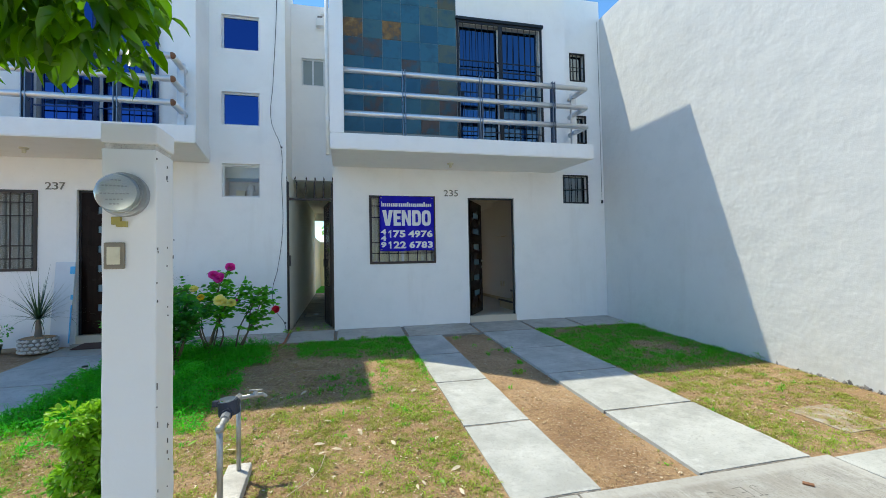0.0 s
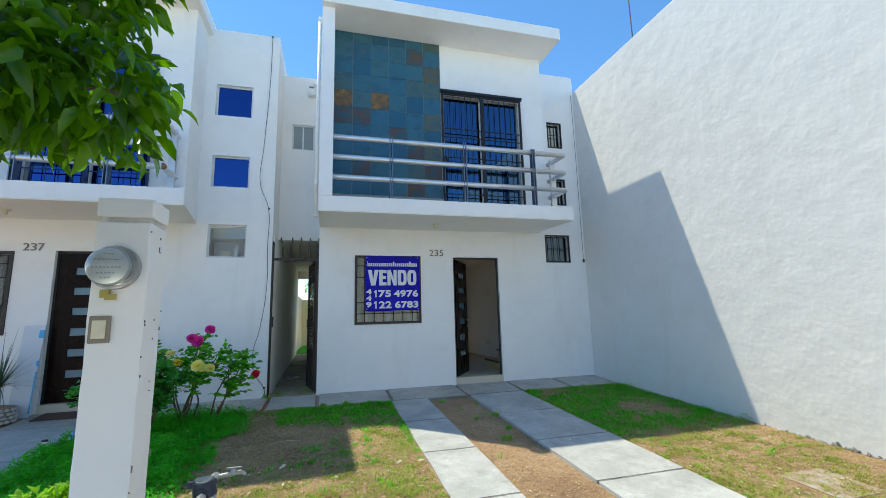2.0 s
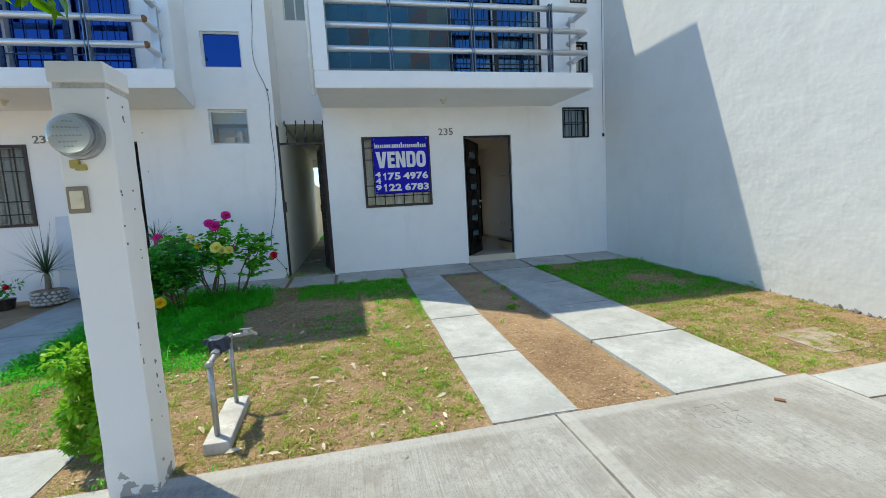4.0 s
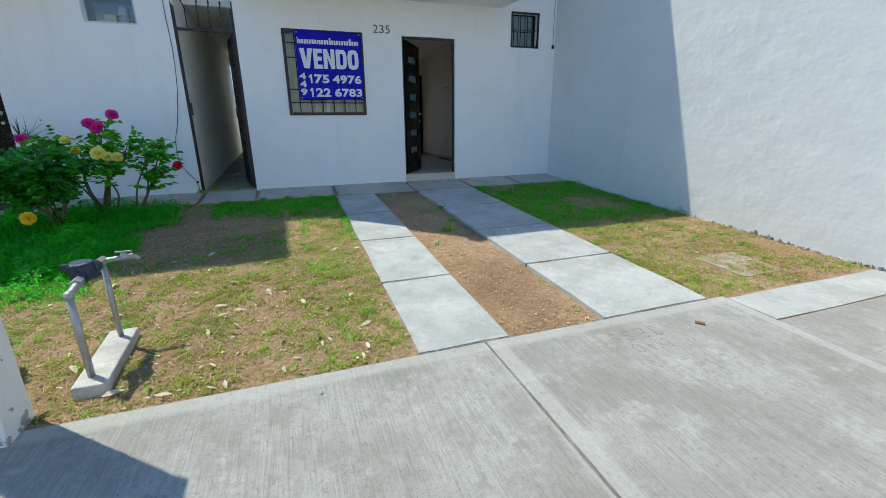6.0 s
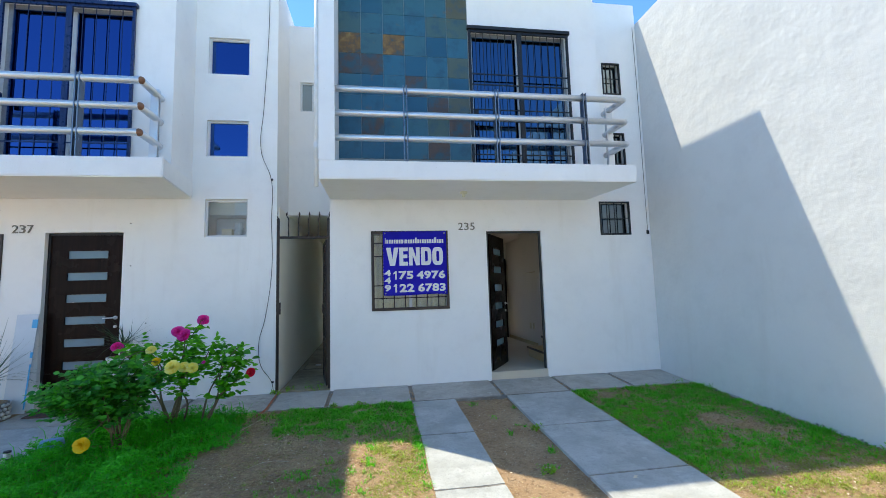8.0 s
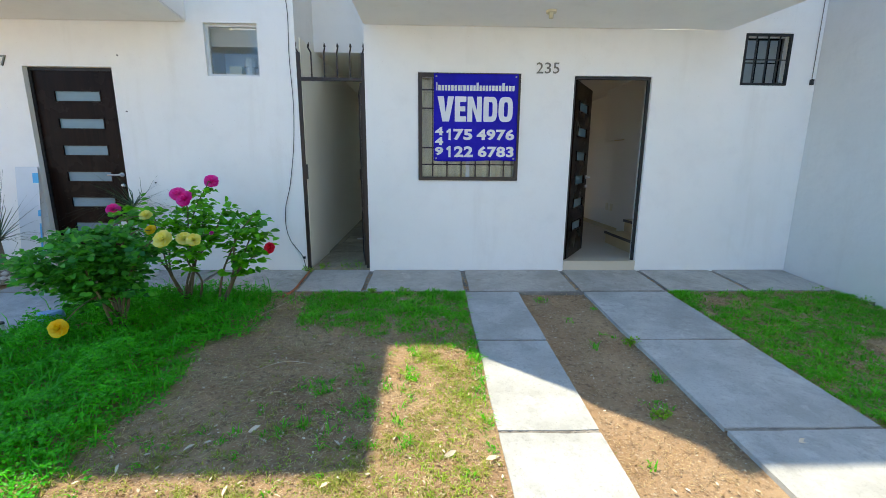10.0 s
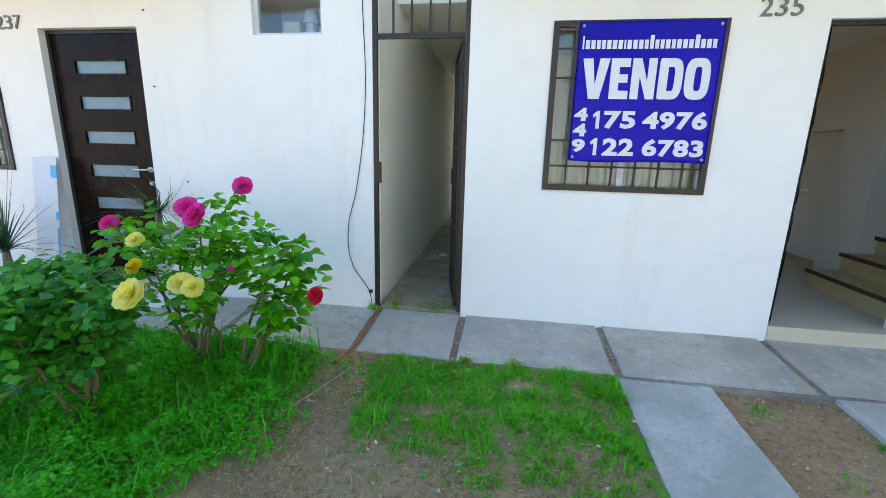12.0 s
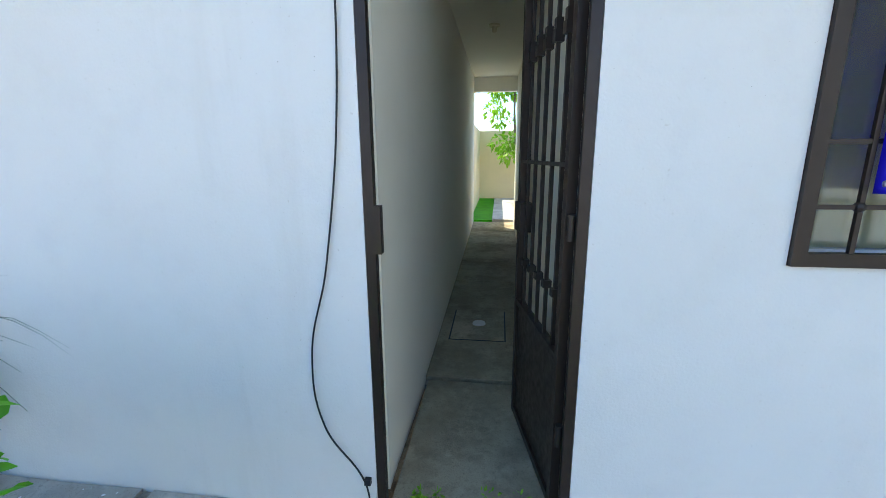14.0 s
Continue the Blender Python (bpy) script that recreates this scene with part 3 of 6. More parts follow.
def balcony_door(name, dx, glass_mat, label, bars=7, cross=(3.45, 3.95, 4.12, 4.5, 4.66), iron=None):
    """Sliding balcony door behind an iron grille with a hood rail."""
    x0, x1, z0, z1 = 1.93 + dx, 3.44 + dx, FLOOR_Z + 0.02, 5.34
    w = empty(name, label, "door", kind="structure")
    y = UY
    xm = (x0 + x1) / 2
    for a, b, c, d in ((x0, x1, z0, z0 + 0.05), (x0, x1, z1 - 0.05, z1), (x0, x0 + 0.05, z0 + 0.05, z1 - 0.05), (x1 - 0.05, x1, z0 + 0.05, z1 - 0.05), (xm - 0.03, xm + 0.03, z0 + 0.05, z1 - 0.05)):
        part("door_frame", boxes((a, b, y + 0.06, y + 0.11, c, d)), GALV if b - a > 0.07 or a > xm or b < xm - 0.1 else ALU, w)
    for a, b in ((x0 + 0.05, xm - 0.03), (xm + 0.03, x1 - 0.05)):
        part("pane", boxes((a, b, y + 0.08, y + 0.086, z0 + 0.05, z1 - 0.05)), glass_mat, w)
    iron = iron or BLACK_IRON
    yy = y - 0.03
    for a, b in ((x0 - 0.02, xm), (xm, x1 + 0.02)):
        for c, d, e, f in ((a, b, z0, z0 + 0.035), (a, b, z1 - 0.035, z1), (a, a + 0.035, z0 + 0.035, z1 - 0.035), (b - 0.035, b, z0 + 0.035, z1 - 0.035)):
            part("grille_frame", boxes((c + 0.001, d - 0.001, yy - 0.014, yy + 0.014, e, f)), iron, w)
        for i in range(1, bars):
            x = a + (b - a) * i / bars
            part("grille_bar", boxes((x - 0.004, x + 0.004, yy - 0.004, yy + 0.004, z0 + 0.035, z1 - 0.035)), iron, w)
        for z in cross:
            part("cross_bar", boxes((a + 0.035, b - 0.035, yy - 0.006, yy + 0.006, z - 0.008, z + 0.008)), iron, w)
    part("hood_rail", boxes((x0 - 0.04, x1 + 0.04, yy - 0.04, UY - 0.001, z1 + 0.002, z1 + 0.05)), iron, w)
    part("padlock", boxes((x0 + 0.02, x0 + 0.08, yy - 0.045, yy - 0.016, 4.0, 4.1)), iron, w)
    return w


BALCONY_GLASS = mirror_glass("balcony_door_glass", (0.05, 0.12, 0.22))
balcony_door("door_balcony_home", 0, BALCONY_GLASS, "dark sliding balcony door behind a black iron grille")
balcony_door("door_balcony_next", -6, SUN_GLASS, "blue reflecting sliding balcony door behind upright iron bars", 5, (3.5,), paint("dark_blue_iron", (0.012, 0.03, 0.1), 0.3, 0.3, 0.3, 10))
for _dx in (0, -6):
    _ob = part("wall_room_upper", boxes((0.2 + _dx, 3.7 + _dx, 8.6, 8.7, 3.2, 6.2)), INSIDE)
    tagged(_ob, "plain inner wall of the upper room", "wall", kind="structure")


def panel_door(name, m, label, handle_side=1, parent_kind="structure"):
    """A dark wooden door leaf with six frosted glass strips, built from its hinge edge, then set at m."""
    w, h, t = 0.86, 2.13, 0.042
    door = empty(name, label, "door", kind=parent_kind)
    strips = [(0.2, 0.68, h - 0.32 - 0.295 * i, h - 0.215 - 0.295 * i) for i in range(6)]
    bm = wall_with_holes(0, w, 0, h, -t / 2, t / 2, strips)
    bm.transform(m)
    leaf_ob = part("door_leaf", bm, DOORWOOD, door)
    for a, b, c, d in strips:
        bm = boxes((a + 0.001, b - 0.001, -0.006, 0.006, c + 0.001, d - 0.001))
        bm.transform(m)
        part("glass_strip", bm, FROST, door, "frosted glass strip")
        bm = boxes((a - 0.012, b + 0.012, -t / 2 - 0.006, -t / 2 + 0.001, d, d + 0.012), (a - 0.012, b + 0.012, -t / 2 - 0.006, -t / 2 + 0.001, c - 0.012, c),
                   (a - 0.012, a, -t / 2 - 0.006, -t / 2 + 0.001, c, d), (b, b + 0.012, -t / 2 - 0.006, -t / 2 + 0.001, c, d))
        bm.transform(m)
        part("strip_bead", bm, DOORWOOD, door)
    for side in (-1, 1):
        bm = bmesh.new()
        tube(bm, (w - 0.06, side * t / 2, 1.0), (w - 0.06, side * (t / 2 + 0.012), 1.0), 0.026)
        tube(bm, (w - 0.06, side * (t / 2 + 0.012), 1.0), (w - 0.06, side * (t / 2 + 0.05), 1.0), 0.01)
        tube(bm, (w - 0.05, side * (t / 2 + 0.05), 1.0), (w - 0.19, side * (t / 2 + 0.05), 0.997), 0.009)
        tube(bm, (w - 0.06, side * t / 2, 0.88), (w - 0.06, side * (t / 2 + 0.015), 0.88), 0.02)
        bm.transform(m)
        part("handle", bm, STEEL, door, "brushed steel lever handle", True)
    return door


def door_frame(name, x0, x1, z1, y, label, depth=0.075):
    f = empty(name, label, "door frame", kind="structure")
    for a, b, c, d in ((x0, x0 + 0.03, 0.268, z1), (x1 - 0.03, x1, 0.268, z1), (x0 + 0.03, x1 - 0.03, z1 - 0.03, z1)):
        part("jamb", boxes((a, b, y, y + depth, c, d)), BLACK_IRON, f)


door_frame("trim_home", 2.235, 3.135, 2.432, FY + 0.04, "black metal frame of the open front door", 0.032)
door_frame("trim_next", -3.888, -2.932, 2.459, FY + 0.06, "black metal frame of the closed front door")
panel_door("door_home", pose(2.275, FY + 0.085, 0.272, 0, 0, 58), "open dark mahogany front door with frosted glass strips")
panel_door("door_next", pose(-3.857, FY + 0.095, 0.275) @ Matrix.Diagonal((1.043, 1, 1.012, 1)), "closed dark mahogany front door with frosted glass strips")


def interior():
    """The hall behind the open door: side wall, stairs, inner door, socket."""
    ob = part("wall_hall", boxes((3.9, 4.0, 9.702, 11.39, 0.263, 2.719), (3.9, 4.0, 8.861, 9.7, 0.263, 1.859)), INSIDE)
    tagged(ob, "warm white side wall of the hall", "wall", kind="structure")
    stair = empty("staircase", "ochre stair with dark wooden treads in the hall", "stairs")
    for i in range(6):
        x = 3.28 + 0.28 * i
        x1 = 4.89
        if x > 4.8:
            break
        part("riser", boxes((x + 0.02, x1, 7.35, 8.33, 0.263 + 0.18 * i, 0.263 + 0.18 * (i + 1) - 0.032)), OCHRE, stair)
        part("tread", boxes((x, x1, 7.34, 8.335, 0.263 + 0.18 * (i + 1) - 0.03, 0.263 + 0.18 * (i + 1))), OCHRE, stair)
        part("nosing", boxes((x - 0.006, x - 0.0005, 7.34, 8.335, 0.263 + 0.18 * (i + 1) - 0.034, 0.263 + 0.18 * (i + 1) + 0.004)), STAIR_WOOD, stair, "dark wooden nosing")
    ob = part("wall_stair_head", boxes((3.7, 4.88, 8.345, 8.86, 0.263, 1.86), (3.7, 3.78, 8.345, 9.61, 1.861, 2.719), (3.7, 4.88, 9.612, 9.7, 1.861, 2.719)), INSIDE)
    tagged(ob, "warm white wall beside the stairs", "wall", kind="structure")
    upper = empty("upper_staircase", "second stair flight with dark nosings above the hall wall", "stairs")
    for i in range(4):
        x, z = 3.84 + 0.26 * i, 1.861 + 0.18 * i
        part("riser", boxes((x + 0.015, 4.88, 8.5, 9.6, z, z + 0.149)), OCHRE, upper)
        part("tread", boxes((x, 4.88, 8.49, 9.6, z + 0.15, z + 0.179)), OCHRE, upper)
        part("nosing", boxes((x - 0.006, x - 0.0005, 8.49, 9.6, z + 0.146, z + 0.183)), STAIR_WOOD, upper, "dark wooden nosing")
        part("side_strip", boxes((x, 4.88, 8.484, 8.489, z + 0.15, z + 0.183)), STAIR_WOOD, upper, "dark wooden edge strip")
    door = empty("door_inner", "dark wooden inner door standing at the hall's far wall", "door", kind="structure")
    part("door_leaf", boxes((3.05, 3.86, 11.345, 11.385, 0.27, 2.3)), DOORWOOD, door)
    bm = tubes((Vector((3.72, 11.34, 1.25)), Vector((3.72, 11.28, 1.25)), 0.012), (Vector((3.72, 11.28, 1.25)), Vector((3.6, 11.28, 1.25)), 0.01))
    part("handle", bm, STEEL, door, "steel lever handle")
    sk = part("baseboard", boxes((3.885, 3.899, 8.865, 11.34, 0.263, 0.34)), OCHRE)
    tagged(sk, "ochre skirting along the hall wall", "skirting", kind="structure")
    for y in (9.55, 9.75):
        s = part("wall_socket", boxes((3.888, 3.899, y, y + 0.08, 0.62, 0.75)), BEIGE)
        tagged(s, "cream wall socket low on the hall wall", "socket", "sockets in the hall")


interior()


# ---- slate cladding ----
def slate_wall():
    root = empty("slate_cladding", "multicoloured blue and rust slate tile cladding", "tile cladding", kind="structure")
    rusty, brown = {(0, 0), (2, 0)}, {(1, 1), (0, 1), (1, 4), (4, 3), (5, 4), (4, 5), (3, 2), (4, -3)}
    step, rnd = 0.3085, random.Random(4)
    part("tile_bed", boxes((0.047, 1.905, UY - 0.014, UY - 0.0005, FLOOR_Z + 0.002, ROOF_Z - 0.002)), paint("pale_grout", (0.3, 0.34, 0.34), 0.8), root)
    meshes = {}
    for c in range(6):
        for r in range(-4, 6):
            z1 = 5.19 - 0.305 * r
            z0 = max(z1 - 0.3, FLOOR_Z + 0.004)
            z1 = min(z1, ROOF_Z - 0.003)
            if z1 - z0 < 0.05:
                continue
            h = round(z1 - z0, 3)
            mat = SLATE_RUST if (c, r) in rusty else SLATE_BROWN if (c, r) in brown else SLATE
            if (h, mat.name) not in meshes:
                bm = bmesh.new()
                box(bm, 0, step - 0.006, 0, 0.012, 0, h, 0.002)
                meshes[h, mat.name] = mesh_of(bm, "tile", mat)
            ob = new("tile", meshes[h, mat.name])
            ob.parent = root
            ob.location = (0.05 + step * c, UY - 0.019 - rnd.uniform(0, 0.004), z0)


slate_wall()


# ---- balcony railings ----
def railing(dx, xa, xr, post_x, label, rusted):
    rail = empty("balcony_railing", label, "railing", "steel balcony railings")
    y = BY + 0.055
    for z in (4.12, 3.80, 3.48):
        bm = tubes((Vector((xa, y, z)), Vector((xr, y, z)), 0.043, 0.043, 16))
        part("rail_pipe", bm, STEEL, rail, smooth=True)
        bm = tubes((Vector((xr, y, z)), Vector((xr - 0.02, UY - 0.002 if dx == 0 else UY + 0.35, z)), 0.043, 0.043, 16))
        part("return_pipe", bm, STEEL, rail, smooth=True)
        bm = bmesh.new()
        ball(bm, (xr, y, z), 0.0445, n=16)
        part("elbow", bm, RUST if rusted else STEEL, rail, "rust-stained welded corner" if rusted else "", True)
    for px in post_x:
        for o in (-0.02, 0.02):
            part("flat_post", boxes((px + o - 0.006, px + o + 0.006, y - 0.05, y + 0.05, FLOOR_Z, 4.18)), FLAT_STEEL, rail)
    for o in (0, 0.04):
        part("flat_post", boxes((xr - 0.065, xr + 0.03, 6.25 + o, 6.262 + o, FLOOR_Z, 4.18)), STEEL, rail)
    return rail


railing(0, 0.046, 4.0, (0.93, 2.15, 3.4), "brushed steel three-pipe railing along the balcony", False)
railing(-6, -5.954, -2.2, (-5.07, -3.85, -2.85), "steel three-pipe railing with rusted corners", True)


# ---- the passage gate ----
def gate():
    g = empty("metal_gate", "open brown iron gate with bars and a solid foot panel", "gate")
    zb, zt = 0.175, 2.345
    frame_ob = part("gate_frame", boxes((-0.903, -0.868, FY + 0.0, FY + 0.035, zb, zt + 0.3), (-0.187, -0.152, FY + 0.0, FY + 0.035, zb, zt + 0.3), (-0.867, -0.188, FY + 0.001, FY + 0.034, zt, zt + 0.035)), BROWN_IRON, g)
    for i in range(6):
        x = -0.885 + 0.717 * i / 5
        bm = bmesh.new()
        z0 = zt + 0.036 if 0 < i < 5 else zt + 0.301
        z1 = zt + 0.32
        if 0 < i < 5:
            box(bm, x - 0.007, x + 0.007, FY + 0.01, FY + 0.024, z0, z1 - 0.02)
        lean = -0.03 if i in (0, 1) else 0.012
        tube(bm, (x, FY + 0.017, z1 - 0.025), (x + lean, FY + 0.017, z1 + 0.03), 0.009, 0.008, 8)
        tube(bm, (x + lean, FY + 0.017, z1 + 0.028), (x + lean * 0.9, FY + 0.017, z1 + 0.045), 0.008, 0.014, 8)
        tube(bm, (x + lean * 0.9, FY + 0.017, z1 + 0.045), (x + lean * 0.6, FY + 0.017, z1 + 0.085), 0.014, 0.001, 8)
        part("spear_bar", bm, BROWN_IRON, g)
    part("latch_plate", boxes((-0.868, -0.845, FY - 0.005, FY + 0.03, 1.25, 1.42)), BROWN_IRON, g)
    m = pose(-0.2, FY + 0.06, 0, 0, 0, 101)
    w = 0.68
    leaf_parts = [("leaf_frame", boxes((0, 0.035, -0.018, 0.018, zb + 0.03, zt - 0.01), (w - 0.035, w, -0.018, 0.018, zb + 0.03, zt - 0.01), (0.035, w - 0.035, -0.017, 0.017, zt - 0.045, zt - 0.01), (0.035, w - 0.035, -0.017, 0.017, zb + 0.03, zb + 0.065), (0.035, w - 0.035, -0.017, 0.017, 0.83, 0.86)))]
    leaf_parts.append(("foot_panel", boxes((0.035, w - 0.035, -0.004, 0.004, zb + 0.065, 0.83))))
    for i in range(1, 6):
        x = w * i / 6
        bm = boxes((x - 0.007, x + 0.007, -0.007, 0.007, 0.86, zt - 0.045), (x - 0.017, x + 0.017, -0.017, 0.017, 1.06, 1.09), (x - 0.017, x + 0.017, -0.017, 0.017, 1.98, 2.02), (x - 0.013, x + 0.013, -0.013, 0.013, 2.02, 2.06))
        leaf_parts.append(("gate_bar", bm))
    leaf_parts.append(("cross_bar", boxes((0.036, w - 0.036, -0.0065, 0.0065, 1.545, 1.56))))
    leaf_parts.append(("lock_box", boxes((w - 0.11, w + 0.01, -0.03, 0.03, 1.22, 1.36))))
    for z in (0.5, 1.3, 2.1):
        leaf_parts.append(("hinge", tubes((Vector((-0.012, 0, z)), Vector((-0.012, 0, z + 0.09)), 0.014))))
    for name, bm in leaf_parts:
        bm.transform(m)
        part(name, bm, BROWN_IRON, g)


gate()


# ---- the sale sign and writing ----
def text_mesh(body, x0, x1, z0, z1, y, depth, weight=0.0):
    """Letters of the built-in font, upright and facing the street, filling the given box."""
    cu = bpy.data.curves.new("letters", "FONT")
    cu.body, cu.extrude, cu.offset, cu.resolution_u = body, 0.01, weight, 3
    cu.space_character = 1.0 + 1.6 * weight
    tmp = bpy.data.objects.new("letters", cu)
    scene.collection.objects.link(tmp)
    bpy.context.view_layer.update()
    me = bpy.data.meshes.new_from_object(tmp.evaluated_get(bpy.context.evaluated_depsgraph_get()))
    bpy.data.objects.remove(tmp)
    bm = bmesh.new()
    bm.from_mesh(me)
    xs, zs = [v.co.x for v in bm.verts], [v.co.y for v in bm.verts]
    ax, bx, az, bz = min(xs), max(xs), min(zs), max(zs)
    for v in bm.verts:
        v.co = Vector((x0 + (v.co.x - ax) / (bx - ax) * (x1 - x0), y + (-depth if v.co.z > 0 else 0.0), z0 + (v.co.y - az) / (bz - az) * (z1 - z0)))
    return bm


OUTLINES = {
    "V": ((0, 1), (0.37, 1), (0.5, 0.36), (0.63, 1), (1, 1), (0.7, 0), (0.3, 0)),
    "E": ((0, 0), (0, 1), (1, 1), (1, 0.79), (0.46, 0.79), (0.46, 0.61), (0.92, 0.61), (0.92, 0.41), (0.46, 0.41), (0.46, 0.21), (1, 0.21), (1, 0)),
    "N": ((0, 0), (0, 1), (0.36, 1), (0.66, 0.44), (0.66, 1), (1, 1), (1, 0), (0.66, 0), (0.34, 0.56), (0.34, 0)),
    "1": ((0.4, 0), (0.4, 0.72), (0.1, 0.6), (0, 0.77), (0.48, 1), (0.8, 1), (0.8, 0)),
}


def rounded(n_left, n_right, rx, ry, cx, count=40):
    """Points of a squarish ring round (cx, 0.5), each half with its own squareness."""
    out = []
    for k in range(count):
        a = 6.2832 * (k + 0.5) / count
        p = 2 / (n_right if math.cos(a) > 0 else n_left)
        out.append((cx + rx * math.copysign(abs(math.cos(a)) ** p, math.cos(a)), 0.5 + ry * math.copysign(abs(math.sin(a)) ** p, math.sin(a))))
    return out


def block_letter(ch, x0, x1, z0, z1, y, depth):
    """One heavy condensed letter of the printed word, filling its box."""
    bm = bmesh.new()
    at = lambda p: bm.verts.new((x0 + (x1 - x0) * p[0], y - depth, z0 + (z1 - z0) * p[1]))
    if ch in OUTLINES:
        bm.faces.new([at(p) for p in OUTLINES[ch]])
    else:
        left = 14 if ch == "D" else 3.2
        outer = [at(p) for p in rounded(left, 3.2, 0.5, 0.5, 0.5)]
        inner = [at(p) for p in rounded(14 if ch == "D" else 4, 4, 0.14, 0.29, 0.52)]
        for k in range(len(outer)):
            j = (k + 1) % len(outer)
            bm.faces.new((outer[k], outer[j], inner[j], inner[k]))
    bm.normal_update()
    bmesh.ops.triangulate(bm, faces=bm.faces[:])
    made = bmesh.ops.extrude_face_region(bm, geom=bm.faces[:])
    for v in made["geom"]:
        if isinstance(v, bmesh.types.BMVert):
            v.co.y += depth
    bmesh.ops.recalc_face_normals(bm, faces=bm.faces[:])
    return bm


def sign_cloth():
    n = Nodes("creased_blue_vinyl")
    n.set(Base_Color=n.mix(n.val(n.noise(4, 3), 0.4, 0.7, 0, 0.5), (0.007, 0.004, 0.78), (0.005, 0.003, 0.56)), Roughness=0.3, Specular_IOR_Level=0.28)
    n.bump(n.noise(3.0, 4, 0.5), 0.5, 0.03).bump(n.noise(11, 3, 0.5), 0.3, 0.012)
    return n.m


def sale_sign():
    x0, x1, z0, z1, y = 0.628, 1.59, 1.472, 2.432, FY - 0.022
    sign = empty("sale_sign", "creased blue vinyl sale sign tied to the window grille", "sign")
    vinyl = sign_cloth()
    bm = bmesh.new()
    n = 48
    rows = []
    for j in range(n + 1):
        rows.append([])
        for i in range(n + 1):
            u, v = i / n, j / n
            crease = sum(math.exp(-((u - c) / 0.014) ** 2) for c in (0.26, 0.5, 0.76)) + sum(math.exp(-((v - c) / 0.014) ** 2) for c in (0.24, 0.49, 0.75))
            dy = 0.002 * noise.noise((u * 4, v * 4, 7)) - 0.0045 * min(1.1, crease)
            sag = -0.006 * math.sin(u * math.pi * 2) * (1 - v)
            rows[-1].append(bm.verts.new((x0 + (x1 - x0) * u, y + dy, z0 + (z1 - z0) * v + sag)))
    for a, b in zip(rows, rows[1:]):
        for i in range(n):
            bm.faces.new((a[i], a[i + 1], b[i + 1], b[i]))
    bmesh.ops.solidify(bm, geom=bm.faces[:], thickness=0.002)
    part("vinyl_sheet", bm, vinyl, sign, smooth=True)
    white = paint("white_print", (0.74, 0.74, 0.82), 0.4, 0, 0.12, 5)
    X = lambda u: x0 + (x1 - x0) * u
    Z = lambda v: z1 - (z1 - z0) * v
    yt = y - 0.0088
    for ch, a, b in (("V", 0.045, 0.24), ("E", 0.25, 0.385), ("N", 0.4, 0.57), ("D", 0.59, 0.755), ("O", 0.77, 0.94)):
        part("large_letter", block_letter(ch, X(a), X(b), Z(0.54), Z(0.255), yt, 0.001), white, sign)
    for body, a, b, top in (("75", 0.235, 0.465, 0.625), ("4976", 0.515, 0.97, 0.625), ("22", 0.245, 0.475, 0.825), ("6783", 0.535, 0.97, 0.825)):
        part("number_line", text_mesh(body, X(a), X(b), Z(top + 0.13), Z(top), yt, 0.001, 0.042), white, sign)
    for top in (0.625, 0.825):
        part("number_line", block_letter("1", X(0.152), X(0.217), Z(top + 0.13), Z(top), yt, 0.001), white, sign)
    for ch, a, b in (("4", 0.605, 0.7), ("4", 0.72, 0.815), ("9", 0.835, 0.935)):
        part("area_digit", text_mesh(ch, X(0.015), X(0.115), Z(b), Z(a), yt, 0.001, 0.05), white, sign)
    rnd = random.Random(2)
    u = 0.03
    while u < 0.955:
        w = rnd.choice((0.012, 0.026, 0.03, 0.03))
        tall = rnd.random() < 0.25
        part("print_bar", boxes((X(u), X(u + w), yt - 0.001, yt, Z(0.19), Z(0.1 if tall else 0.13))), white, sign)
        u += w + 0.01
    for u, v in ((0.03, 0.03), (0.97, 0.03), (0.03, 0.97), (0.97, 0.97)):
        bm = tubes((Vector((X(u), y + 0.004, Z(v))), Vector((X(u), y - 0.009, Z(v))), 0.011, 0.009, 12))
        part("eyelet", bm, GALV, sign)


sale_sign()
for _body, _x0, _x1, _z0, _z1 in (("2", 1.79, 1.865, 2.45, 2.565), ("3", 1.885, 1.955, 2.45, 2.565), ("5", 1.98, 2.05, 2.45, 2.565), ("2", -4.285, -4.21, 2.455, 2.565), ("3", -4.195, -4.125, 2.455, 2.565), ("7", -4.105, -4.035, 2.455, 2.565)):
    tagged(part("house_number", text_mesh(_body, _x0, _x1, _z0, _z1, FY - 0.001, 0.012, 0.0), GREY_METAL), "grey metal house number digit on the white wall", "house number", "house number digits")


# ---- small fixtures on the walls ----
def bulb_holder(x, y, z, label):
    h = empty("ceiling_lamp_holder", label, "lamp holder", "bare lamp holders")
    part("base", tubes((Vector((x, y, z)), Vector((x, y, z - 0.02)), 0.055, 0.05, 16)), BEIGE, h)
    part("socket", tubes((Vector((x, y, z - 0.02)), Vector((x, y, z - 0.07)), 0.025, 0.022, 14)), BEIGE, h)


bulb_holder(1.79, 6.5, SLAB_Z, "cream lamp holder under the balcony")
bulb_holder(-4.2, 6.45, SLAB_Z, "cream lamp holder under the balcony")
bulb_holder(-0.52, 10.2, 2.83, "cream lamp holder on the passage ceiling")


